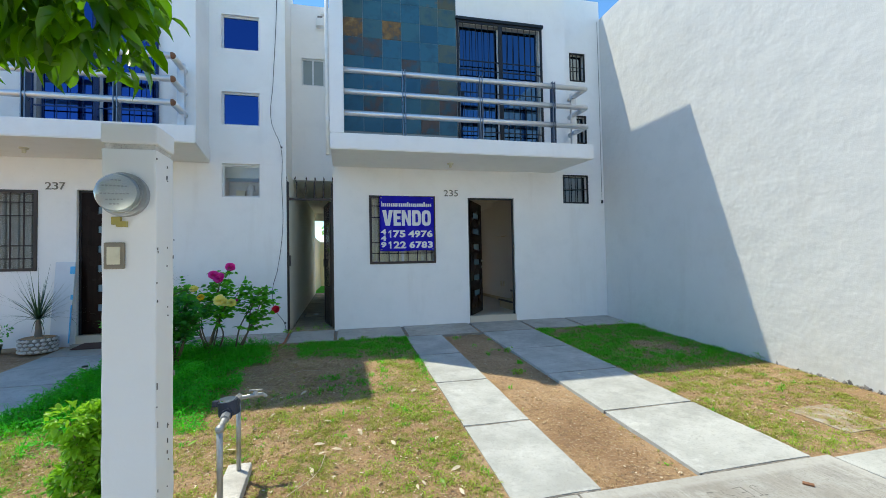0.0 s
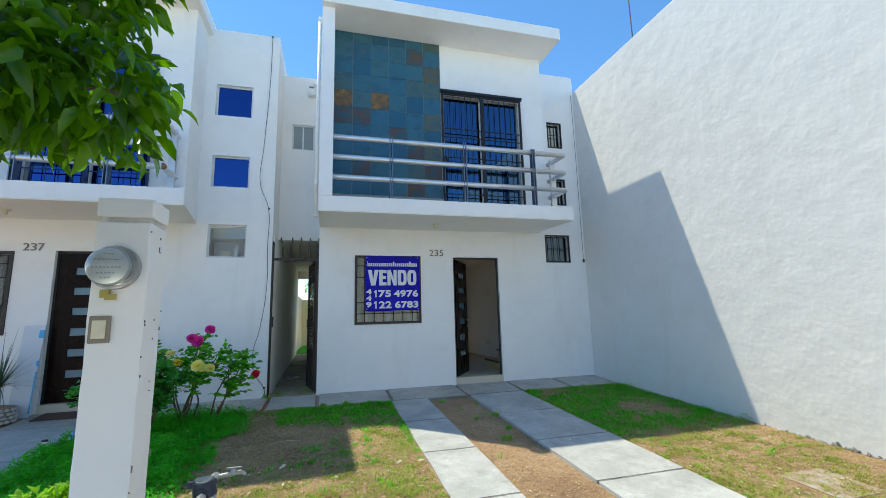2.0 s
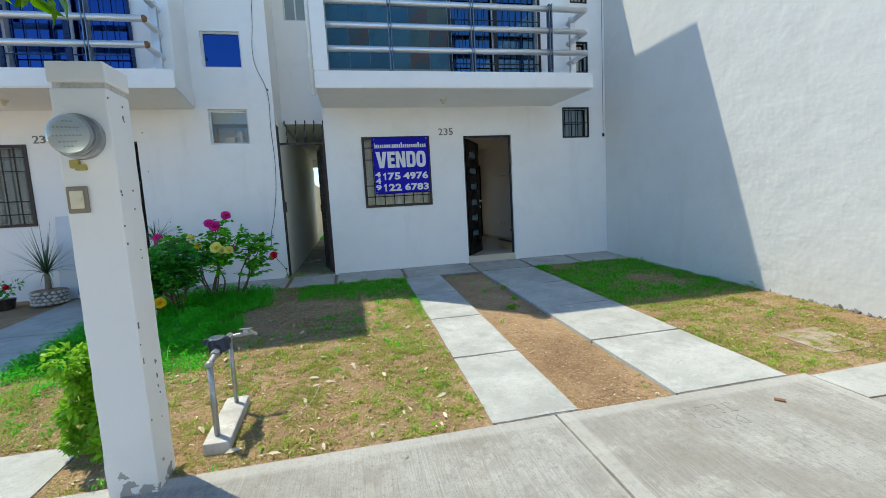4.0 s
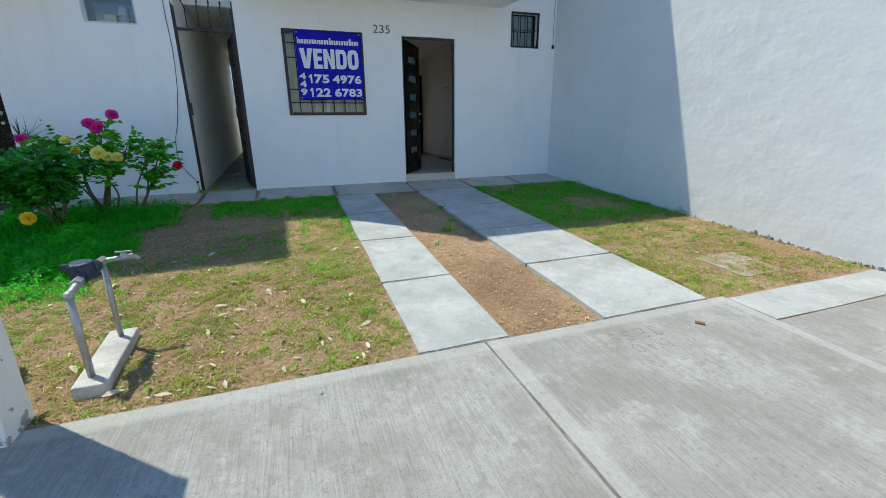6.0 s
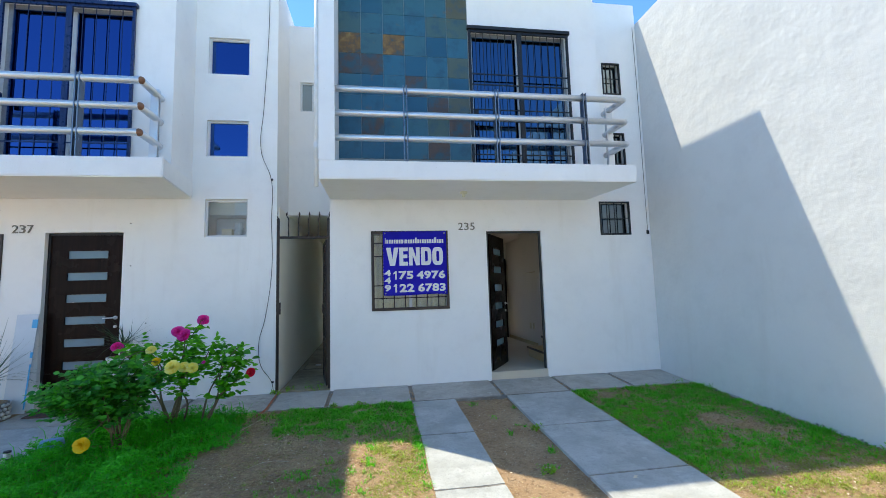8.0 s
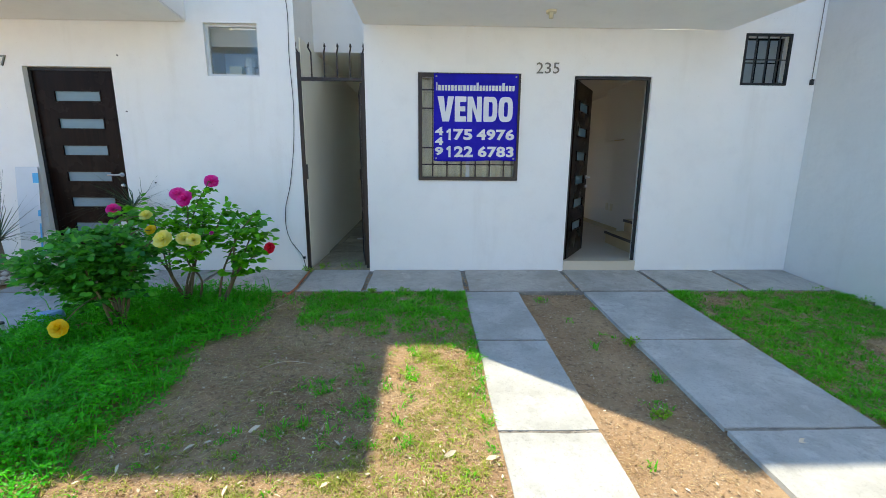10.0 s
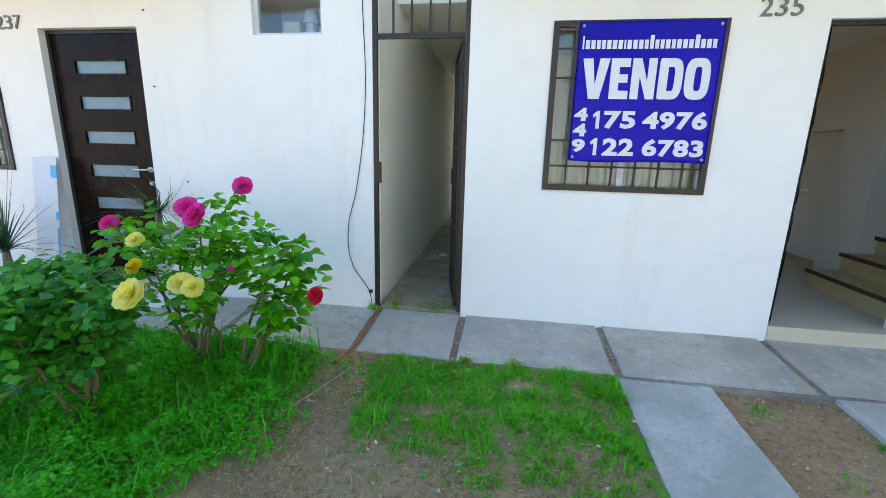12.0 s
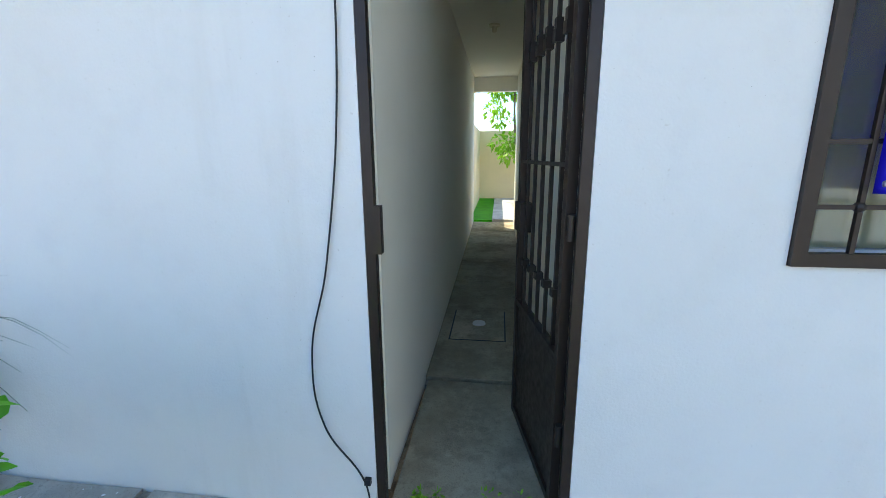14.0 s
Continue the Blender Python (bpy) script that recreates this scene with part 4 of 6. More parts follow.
def curve_thing(name, pts, r, mat, label, category):
    cu = bpy.data.curves.new(name, "CURVE")
    cu.dimensions, cu.bevel_depth, cu.bevel_resolution = "3D", r, 2
    sp = cu.splines.new("BEZIER")
    sp.bezier_points.add(len(pts) - 1)
    for p, c in zip(sp.bezier_points, pts):
        p.co = c
        p.handle_left_type = p.handle_right_type = "AUTO"
    tmp = bpy.data.objects.new(name, cu)
    scene.collection.objects.link(tmp)
    bpy.context.view_layer.update()
    me = bpy.data.meshes.new_from_object(tmp.evaluated_get(bpy.context.evaluated_depsgraph_get()))
    bpy.data.objects.remove(tmp)
    me.materials.append(mat)
    ob = new(name, me)
    return tagged(ob, label, category)


curve_thing("wall_cable", [(-1.03, FY - 0.008, 6.44), (-1.04, FY - 0.008, 5.5), (-1.1, FY - 0.008, 4.3), (-1.13, FY - 0.008, 3.65), (-0.985, FY - 0.008, 3.22), (-0.975, FY - 0.008, 2.6), (-0.965, FY - 0.008, 1.9), (-1.05, FY - 0.008, 1.2), (-1.13, FY - 0.01, 0.85), (-1.1, FY - 0.012, 0.55), (-0.95, FY - 0.012, 0.31), (-0.925, FY - 0.02, 0.2)], 0.0037, BLACK_RUBBER, "loose black cable hanging down the white wall", "cable")
for _z in (6.4, 3.22, 0.31):
    tagged(part("cable_clip", boxes((-1.045 + (0.06 if _z < 5 else 0) + (0.035 if _z < 1 else 0), -1.02 + (0.06 if _z < 5 else 0) + (0.035 if _z < 1 else 0), FY - 0.02, FY - 0.0005, _z - 0.012, _z + 0.015)), BLACK_RUBBER), "black cable clip on the white wall", "cable clip", "cable clips")


def drain_pipe():
    p = empty("drain_pipe", "white plastic rain pipe on the balcony side wall", "pipe")
    x, y = -0.188, 5.94
    part("pipe", tubes((Vector((x, y, 2.86)), Vector((x, y, 6.1)), 0.028, 0.028, 14)), PVC, p, smooth=True)
    for z in (3.35, 6.04):
        part("collar", tubes((Vector((x, y, z)), Vector((x, y, z + 0.07)), 0.034, 0.034, 14)), PVC, p)
    bm = bmesh.new()
    ball(bm, (x, y, 6.11), 0.034)
    part("cap", bm, PVC, p)
    part("elbow_pipe", tubes((Vector((-0.16, 7.76, 5.98)), Vector((-0.36, 7.72, 5.98)), 0.03, 0.03, 12)), PVC, p)


drain_pipe()


def flood_light():
    f = empty("flood_light", "small white wall floodlight with a grey bracket", "floodlight")
    part("housing", boxes((-0.44, -0.3, 7.66, 7.76, 5.72, 5.86)), PVC, f)
    part("bracket", boxes((-0.42, -0.33, 7.72, 7.8, 5.86, 5.93)), GREY_METAL, f)


flood_light()


# ---- paving ----
PAVE = empty("pavement", "grey concrete slabs of the drive, apron and path", "paving", kind="structure")


def slab(x0, x1, y0, y1, mat, lift=0.0, thick=0.09, rnd=random.Random(8)):
    """One cast slab that follows the slope."""
    bm = bmesh.new()
    nx, ny = 3, 3
    g = {}
    for i in range(nx + 1):
        for j in range(ny + 1):
            x = x0 + (x1 - x0) * i / nx + (rnd.uniform(-0.006, 0.006) if 0 < j < ny or 0 < i < nx else 0)
            y = y0 + (y1 - y0) * j / ny + (rnd.uniform(-0.006, 0.006) if 0 < i < nx else 0)
            g[i, j] = bm.verts.new((x, y, gz(y) + lift + rnd.uniform(-0.002, 0.002)))
    for i in range(nx):
        for j in range(ny):
            bm.faces.new((g[i, j], g[i + 1, j], g[i + 1, j + 1], g[i, j + 1]))
    r = bmesh.ops.extrude_face_region(bm, geom=bm.faces[:])
    for v in r["geom"]:
        if isinstance(v, bmesh.types.BMVert):
            v.co.z -= thick
    bmesh.ops.recalc_face_normals(bm, faces=bm.faces[:])
    ob = part("slab", bm, mat, PAVE)
    return ob


_joints = [1.931, 2.955, 4.035, 5.14, 6.285]
for _x0, _x1 in ((0.968, 1.53), (2.238, 3.14)):
    for _a, _b in zip(_joints, _joints[1:]):
        slab(_x0, _x1, _a + 0.014, _b - 0.014, SLAB, 0.001)
_ax = [-3.95, -2.9, -1.95, -0.855, -0.125, 0.985, 2.2, 3.17, 4.1, 5.05]
for _a, _b in zip(_ax, _ax[1:]):
    slab(_a + 0.028, _b - 0.028, 6.312, FY - 0.004, APRON, 0.0 if _a > -3.5 else -0.004)
slab(-0.86, -0.16, FY + 0.04, 8.03, PASSAGE, 0.015)
for _y0, _y1 in ((-0.9, 1.931),):
    for _a, _b in ((-1.38, 1.363), (1.377, 3.278)):
        slab(_a, _b, _y0, _y1, WALK, -0.002)
slab(3.295, 5.04, 1.56, 1.9, SLAB, -0.004)
slab(3.295, 5.04, -0.9, 1.545, WALK, -0.006)
slab(-3.6, -1.42, -0.9, 2.42, SLAB, -0.006)
for _a, _b in ((2.5, 3.9), (3.93, 5.0), (5.03, 6.28)):
    slab(-3.9, -2.82, _a, _b, SLAB, 0.0)
part("joint_bed", boxes((0.97, 3.13, 6.27, 6.33, 0.0, 0.092)), MORTAR, PAVE)


def mortar_joint(x0, x1, y0, y1, drop, along_x=True, rough=0.005):
    """A strip of rough broken mortar that fills a joint, its top uneven."""
    rnd = random.Random(round(x0 * 100 + y0 * 1000))
    bm = bmesh.new()
    n = max(2, int(((x1 - x0) if along_x else (y1 - y0)) / 0.022))
    rows = []
    for i in range(n + 1):
        row = []
        for k in range(4):
            u, v = (i / n, k / 3) if along_x else (k / 3, i / n)
            x, y = x0 + (x1 - x0) * u, y0 + (y1 - y0) * v
            row.append(bm.verts.new((x, y, gz(y) - drop + rnd.uniform(-rough, rough * 0.8) - (0.004 if k in (0, 3) else 0))))
        rows.append(row)
    for p, q in zip(rows, rows[1:]):
        for k in range(3):
            bm.faces.new((p[k], q[k], q[k + 1], p[k + 1]))
    bmesh.ops.recalc_face_normals(bm, faces=bm.faces[:])
    part("joint_bed", bm, MORTAR, PAVE)


for _j in _joints[1:-1]:
    for _x0, _x1 in ((0.972, 1.526), (2.242, 3.136)):
        mortar_joint(_x0, _x1, _j - 0.018, _j + 0.018, 0.003)
for _x0, _x1 in ((0.972, 1.526), (2.242, 3.136)):
    mortar_joint(_x0, _x1, 1.926, 1.948, 0.002)
    mortar_joint(_x0, _x1, 6.265, 6.33, 0.002)
for _x in _ax[1:-1]:
    mortar_joint(_x - 0.034, _x + 0.034, 6.315, FY - 0.006, 0.011, False, 0.011)
for _x in (1.37, 3.285):
    mortar_joint(_x - 0.012, _x + 0.012, -0.88, 1.92, 0.006, False)


STROKES = {"J": ((0.2, 1, 1, 1), (0.7, 1, 0.65, 0.1), (0.65, 0.1, 0.3, 0), (0.3, 0, 0.1, 0.25)), "E": ((0.1, 0, 0.15, 1), (0.15, 1, 0.9, 0.97), (0.1, 0.5, 0.7, 0.52), (0.1, 0, 0.9, 0.04)),
           "S": ((0.85, 0.9, 0.3, 1), (0.3, 1, 0.15, 0.7), (0.15, 0.7, 0.8, 0.35), (0.8, 0.35, 0.6, 0), (0.6, 0, 0.1, 0.08)), "D": ((0.15, 0, 0.1, 1), (0.1, 1, 0.7, 0.85), (0.7, 0.85, 0.9, 0.45), (0.9, 0.45, 0.15, 0)),
           "A": ((0.05, 0, 0.5, 1), (0.5, 1, 0.95, 0), (0.25, 0.4, 0.8, 0.42)), "O": ((0.5, 0, 0.1, 0.35), (0.1, 0.35, 0.3, 0.95), (0.3, 0.95, 0.8, 0.85), (0.8, 0.85, 0.95, 0.3), (0.95, 0.3, 0.5, 0))}


def scratched_writing():
    """Names scratched with thin lines into the wet pavement, read from the house side."""
    ink = paint("scratched_dark_groove", (0.13, 0.12, 0.105), 0.95)
    for body, x0, x1, y0, y1 in (("JESS", 2.06, 2.46, 1.66, 1.76), ("DAO", 2.12, 2.4, 1.53, 1.62)):
        w = (x1 - x0) / len(body)
        for k, ch in enumerate(body):
            bm = bmesh.new()
            for u0, v0, u1, v1 in STROKES[ch]:
                p = [Vector((x1 - (k + 0.1 + 0.75 * u) * w, y1 - (y1 - y0) * v, 0)) for u, v in ((u0, v0), (u1, v1))]
                for q in p:
                    q.z = gz(q.y) - 0.001
                tube(bm, p[0], p[1], 0.0013, 0.0011, 6)
            part("scratched_letter", bm, ink, PAVE)


scratched_writing()


def passage_floor():
    """Passage slabs that climb towards the rear yard, with an inspection cover."""
    fz = lambda y: 0.17 + 0.035 * (y - 8.0)
    ys = [8.07, 9.98, 10.75, 11.6, 12.5, 13.3]
    for a, b in zip(ys, ys[1:]):
        bm = bmesh.new()
        for v in box(bm, -0.888, -0.166, a + 0.012, b - 0.012, -0.05, 0.0):
            v.co.z += fz(v.co.y)
        part("passage_slab", bm, PASSAGE, PAVE)
    bm = bmesh.new()
    for v in box(bm, -0.888, -0.166, 8.03, 13.35, -0.2, -0.03):
        v.co.z += fz(v.co.y)
    part("joint_bed", bm, MORTAR, PAVE)
    c = empty("inspection_cover", "square concrete inspection cover with a ring handle", "cover")
    bm = bmesh.new()
    for v in box(bm, -0.79, -0.375, 8.62, 9.17, 0.002, 0.008):
        v.co.z += fz(v.co.y)
    part("lid", bm, PASSAGE, c)
    rim = bmesh.new()
    for q in ((-0.802, -0.791, 8.608, 9.182), (-0.374, -0.363, 8.608, 9.182), (-0.79, -0.375, 8.608, 8.619), (-0.79, -0.375, 9.171, 9.182)):
        for v in box(rim, *q, 0.001, 0.003):
            v.co.z += fz(v.co.y)
    part("rim_gap", rim, BLACK_RUBBER, c, "dark gap round the lid")
    bm = bmesh.new()
    bmesh.ops.create_cone(bm, segments=16, radius1=0.055, radius2=0.05, depth=0.012, cap_ends=True, matrix=Matrix.Translation((-0.58, 8.9, fz(8.9) + 0.014)))
    part("ring_handle", bm, ALU, c)
    ob = part("yard_path", boxes((-0.55, 0.4, 13.4, 17.19, 0.0, 0.385)), BLOCK)
    tagged(ob, "pale concrete path in the rear yard", "path", kind="structure")
    ob = part("yard_ground", boxes((-0.955, -0.552, 13.4, 17.19, 0.0, 0.37)), CLOVER)
    tagged(ob, "green grass strip in the rear yard", "grass", kind="structure")


passage_floor()


def wall_foot():
    """Crumbling rubble along the foot of the boundary wall, more of it towards the street."""
    root = empty("rubble_footing", "crumbling grey rubble at the boundary wall's foot", "footing", kind="structure")
    rnd = random.Random(5)
    y = 1.2
    while y < 6.2:
        bm = bmesh.new()
        s = rnd.uniform(0.006, 0.02) * (1.3 if y < 4.2 else 0.8) 
        bmesh.ops.create_icosphere(bm, subdivisions=1, radius=s, matrix=pose(5.046, y, gz(y) - 0.012 + rnd.uniform(0, 0.025), rnd.uniform(0, 90), rnd.uniform(0, 90), 0) @ Matrix.Diagonal((0.8, 1.5, 0.8, 1)))
        for v in bm.verts:
            v.co += Vector((rnd.uniform(-1, 1), rnd.uniform(-1, 1), rnd.uniform(-1, 1))) * s * 0.5
        part("stone", bm, STONE if rnd.random() < 0.4 else SLAB, root)
        y += rnd.uniform(0.02, 0.075)


wall_foot()


# ---- the electricity post and the water meter ----
def meter_post():
    p = empty("meter_post", "chipped white masonry post with an electricity meter", "post")
    x0, x1, y0, y1, zt = -1.015, -0.795, 1.84, 2.04, 1.935
    bm = bmesh.new()
    box(bm, x0, x1, y0, y1, -0.16, zt - 0.115, 0.008)
    bmesh.ops.subdivide_edges(bm, edges=[e for e in bm.edges if abs(e.verts[0].co.z - e.verts[1].co.z) > 1], cuts=30)
    for v in bm.verts:
        v.co += 0.004 * Vector((noise.noise(v.co * 9), noise.noise(v.co * 9 + Vector((5, 0, 0))), 0))
    part("shaft", bm, POST, p)
    part("neck", boxes((x0 + 0.009, x1 - 0.009, y0 + 0.009, y1 - 0.009, zt - 0.116, zt - 0.089)), BLOCK, p, "dirty mortar gap under the cap")
    bm = bmesh.new()
    box(bm, x0 - 0.004, x1 + 0.004, y0 - 0.004, y1 + 0.004, zt - 0.09, zt, 0.008)
    part("cap", bm, POST, p)
    rnd = random.Random(14)
    for k in range(26):
        yy = y0 + rnd.choice((0.006, 0.118, 0.19)) + rnd.uniform(-0.006, 0.01)
        zz, l = rnd.uniform(0.05, zt - 0.16), 0.006 + 0.026 * rnd.random() ** 2
        part("paint_chip", boxes((x1 - 0.004, x1 + 0.0045, yy, yy + rnd.uniform(0.0015, 0.0035), zz, zz + l)), STONE, p)
    mx, mz = -0.918, 1.605
    part("meter_ring", tubes((Vector((mx, y0, mz)), Vector((mx, y0 - 0.035, mz)), 0.099, 0.099, 32)), GALV, p, "grey metal meter ring")
    bm = tubes((Vector((mx, y0 - 0.035, mz)), Vector((mx, y0 - 0.055, mz)), 0.085, 0.085, 32))
    dial = part("meter_body", bm, GALV, p)
    dial_plate = part("dial_plate", tubes((Vector((mx, y0 - 0.056, mz)), Vector((mx, y0 - 0.075, mz)), 0.07, 0.07, 24)), paint("grey_dial_face", (0.46, 0.5, 0.51), 0.5), p, "grey meter dial plate")
    bars = paint("faded_grey_print", (0.3, 0.32, 0.33), 0.6)
    for k, (a, b, z) in enumerate(((-0.015, 0.018, 0.042), (-0.04, 0.04, 0.022), (-0.045, 0.045, -0.004), (-0.03, 0.03, -0.024), (-0.02, 0.02, -0.04))):
        part("dial_print", boxes(*[(mx + a + j * 0.011, mx + a + j * 0.011 + 0.007, y0 - 0.077, y0 - 0.0752, mz + z - 0.0025, mz + z + 0.0025) for j in range(max(1, int((b - a) / 0.011)))]), bars, dial_plate)
    bm = bmesh.new()
    bmesh.ops.create_uvsphere(bm, u_segments=32, v_segments=16, radius=0.09, matrix=Matrix.LocRotScale((mx, y0 - 0.056, mz), None, (1, 0.95, 1)))
    bmesh.ops.delete(bm, geom=[v for v in bm.verts if v.co.y > y0 - 0.055], context="VERTS")
    dome = part("glass_dome", bm, GLASS, p, "clear glass meter dome", True)
    dome.visible_shadow = False
    part("seal_tag", boxes((mx - 0.05, mx - 0.015, y0 - 0.018, y0 - 0.001, mz - 0.135, mz - 0.1), (mx - 0.03, mx + 0.01, y0 - 0.02, y0 - 0.001, mz - 0.145, mz - 0.12)), paint("yellow_seal_tag", (0.4, 0.33, 0.08), 0.5), p, "yellow seal tag")
    bm = bmesh.new()
    box(bm, -1.0, -0.917, y0 - 0.014, y0 - 0.0005, 1.27, 1.39, 0.006)
    plate = part("switch_plate", bm, TAN, p, "brown bell switch plate")
    bm = bmesh.new()
    box(bm, -0.985, -0.932, y0 - 0.02, y0 - 0.0145, 1.29, 1.37, 0.003)
    part("switch_key", bm, BEIGE, plate, "cream switch key")
    part("switch_button", boxes((-0.979, -0.938, y0 - 0.024, y0 - 0.0205, 1.322, 1.34)), BEIGE, plate)


meter_post()


def water_meter():
    w = empty("water_meter", "blue water meter on two galvanised pipes in a concrete block", "water meter")
    bm = bmesh.new()
    box(bm, -0.7, -0.555, 2.1, 2.7, -0.12, -0.035, 0.012)
    for v in bm.verts:
        v.co.x += (v.co.y - 2.4) * -0.05 + 0.008 * noise.noise(v.co * 8)
        v.co.z += 0.02 * (v.co.y - 2.4) + 0.006 * noise.noise(v.co * 9)
    part("base_block", bm, BLOCK, w, "rough concrete block")
    x, ya, yb, zt = -0.625, 2.19, 2.6, 0.405
    part("inlet_pipe", tubes((Vector((x, ya, -0.05)), Vector((x, ya, zt - 0.03)), 0.016, 0.016, 14)), GALV, w, smooth=True)
    part("outlet_pipe", tubes((Vector((x, yb, -0.05)), Vector((x, yb, zt + 0.02)), 0.014, 0.014, 14)), GALV, w, smooth=True)
    bm = bmesh.new()
    ball(bm, (x, ya, zt - 0.02), 0.024, n=14)
    tube(bm, (x, ya, zt - 0.02), (x, ya + 0.1, zt), 0.017, 0.017, 14)
    tube(bm, (x, ya + 0.09, zt), (x, ya + 0.14, zt + 0.01), 0.026, 0.026, 6)
    part("elbow", bm, GALV, w, smooth=False)
    bm = tubes((Vector((x, ya + 0.13, zt + 0.01)), Vector((x, yb - 0.08, zt + 0.02)), 0.032, 0.032, 14), (Vector((x, 2.39, zt - 0.005)), Vector((x - 0.01, 2.39, zt + 0.075)), 0.06, 0.056, 18))
    part("meter_body", bm, BLUE_PLASTIC, w, "dark blue meter body")
    part("meter_glass", tubes((Vector((x - 0.01, 2.39, zt + 0.076)), Vector((x - 0.01, 2.39, zt + 0.084)), 0.048, 0.046, 18)), DARK_GLASS, w)
    part("lid_hinge", boxes((x - 0.09, x - 0.06, 2.375, 2.405, zt + 0.045, zt + 0.075)), BLUE_PLASTIC, w, "blue hinge")
    bm = tubes((Vector((x, yb - 0.09, zt + 0.02)), Vector((x, yb + 0.02, zt + 0.022)), 0.024, 0.024, 6), (Vector((x, yb, zt + 0.02)), Vector((x + 0.14, yb + 0.02, zt + 0.03)), 0.013, 0.013, 10), (Vector((x + 0.1, yb + 0.012, zt + 0.03)), Vector((x + 0.1, yb + 0.012, zt + 0.055)), 0.02, 0.012, 10), (Vector((x + 0.14, yb + 0.02, zt + 0.03)), Vector((x + 0.165, yb + 0.024, zt + 0.01)), 0.012, 0.01, 10))
    part("tap", bm, GALV, w, "galvanised hose tap")
    part("tap_lever", boxes((x + 0.06, x + 0.14, yb + 0.004, yb + 0.02, zt + 0.056, zt + 0.063)), GALV, w)


water_meter()

# ---- plants ----
BLADE = ((0.33, 0.46), (0.7, 0.36))
BROAD = ((0.14, 0.32), (0.42, 0.5), (0.74, 0.36))
PETAL = ((0.3, 0.4), (0.68, 0.62), (0.93, 0.42))


def leaf_cloud(name, items, mat, parent=None, fold=0.18, curl=0.25, rows=BLADE):
    """Many folded leaves as one mesh. items: (place, way, up, length, width); rows: (how far along, half width)."""
    n, m = len(items), len(rows)
    p, w, u, l, b = (np.array([it[k] for it in items], dtype=float) for k in range(5))
    w /= np.linalg.norm(w, axis=1)[:, None] + 1e-9
    s = np.cross(w, u)
    s /= np.linalg.norm(s, axis=1)[:, None] + 1e-9
    t = np.cross(s, w)
    l, b = l[:, None], b[:, None]
    at = lambda a, c, d: p + w * l * a + s * b * c + t * l * d
    pts = [at(0, 0, 0)]
    for a, c in rows:
        dip = -curl * a * a
        pts += [at(a, c, fold * c + dip), at(a, 0, dip), at(a, -c, fold * c + dip)]
    pts.append(at(1, 0, -curl))
    tri = [0, 1, 2, 0, 2, 3]
    for r in range(m - 1):
        i, j = 1 + 3 * r, 4 + 3 * r
        tri += [i, j, j + 1, i, j + 1, i + 1, i + 1, j + 1, j + 2, i + 1, j + 2, i + 2]
    i = 3 * m - 2
    tri += [i, i + 3, i + 1, i + 1, i + 3, i + 2]
    vs = np.stack(pts, axis=1).reshape(-1, 3)
    faces = (np.arange(n)[:, None] * (3 * m + 2) + np.array(tri)[None, :]).reshape(-1, 3)
    ob = tri_mesh(name, vs, faces, mat, parent)
    if m > 2:
        ob.data.polygons.foreach_set("use_smooth", [True] * len(faces))
    return ob


def tri_mesh(name, vs, faces, mat, parent=None):
    me = bpy.data.meshes.new(name)
    me.vertices.add(len(vs))
    me.vertices.foreach_set("co", np.asarray(vs, dtype=np.float32).ravel())
    me.loops.add(len(faces) * 3)
    me.loops.foreach_set("vertex_index", np.asarray(faces, dtype=np.int32).ravel())
    me.polygons.add(len(faces))
    me.polygons.foreach_set("loop_start", np.arange(len(faces), dtype=np.int32) * 3)
    me.update(calc_edges=True)
    me.materials.append(mat)
    ob = new(name, me)
    if parent:
        ob.parent = parent
        ob.matrix_parent_inverse = parent.matrix_basis.inverted()
    return ob


def unit(rnd):
    while True:
        v = Vector((rnd.uniform(-1, 1), rnd.uniform(-1, 1), rnd.uniform(-1, 1)))
        if 0.1 < v.length < 1:
            return v.normalized()


def bent_stem(pts, r0, r1, n=7):
    """A tapering stem through the points, one skin of rings."""
    pts = [Vector(p) for p in pts]
    fine = []
    for i in range(len(pts) - 1):
        a, b = pts[i], pts[i + 1]
        pa, nb = pts[max(0, i - 1)], pts[min(len(pts) - 1, i + 2)]
        for k in range(4):
            s = k / 4
            m0, m1 = (b - pa) / 2, (nb - a) / 2
            fine.append((2 * s**3 - 3 * s * s + 1) * a + (s**3 - 2 * s * s + s) * m0 + (3 * s * s - 2 * s**3) * b + (s**3 - s * s) * m1)
    fine.append(pts[-1])
    bm = bmesh.new()
    rings = []
    for i, c in enumerate(fine):
        d = (fine[min(i + 1, len(fine) - 1)] - fine[max(i - 1, 0)]).normalized()
        q = d.to_track_quat("Z", "Y")
        r = r0 + (r1 - r0) * i / (len(fine) - 1)
        rings.append([bm.verts.new(c + q @ Vector((r * math.cos(6.2832 * k / n), r * math.sin(6.2832 * k / n), 0))) for k in range(n)])
    for a, b in zip(rings, rings[1:]):
        for k in range(n):
            bm.faces.new((a[k], a[(k + 1) % n], b[(k + 1) % n], b[k]))
    bm.faces.new(rings[-1])
    return bm, fine


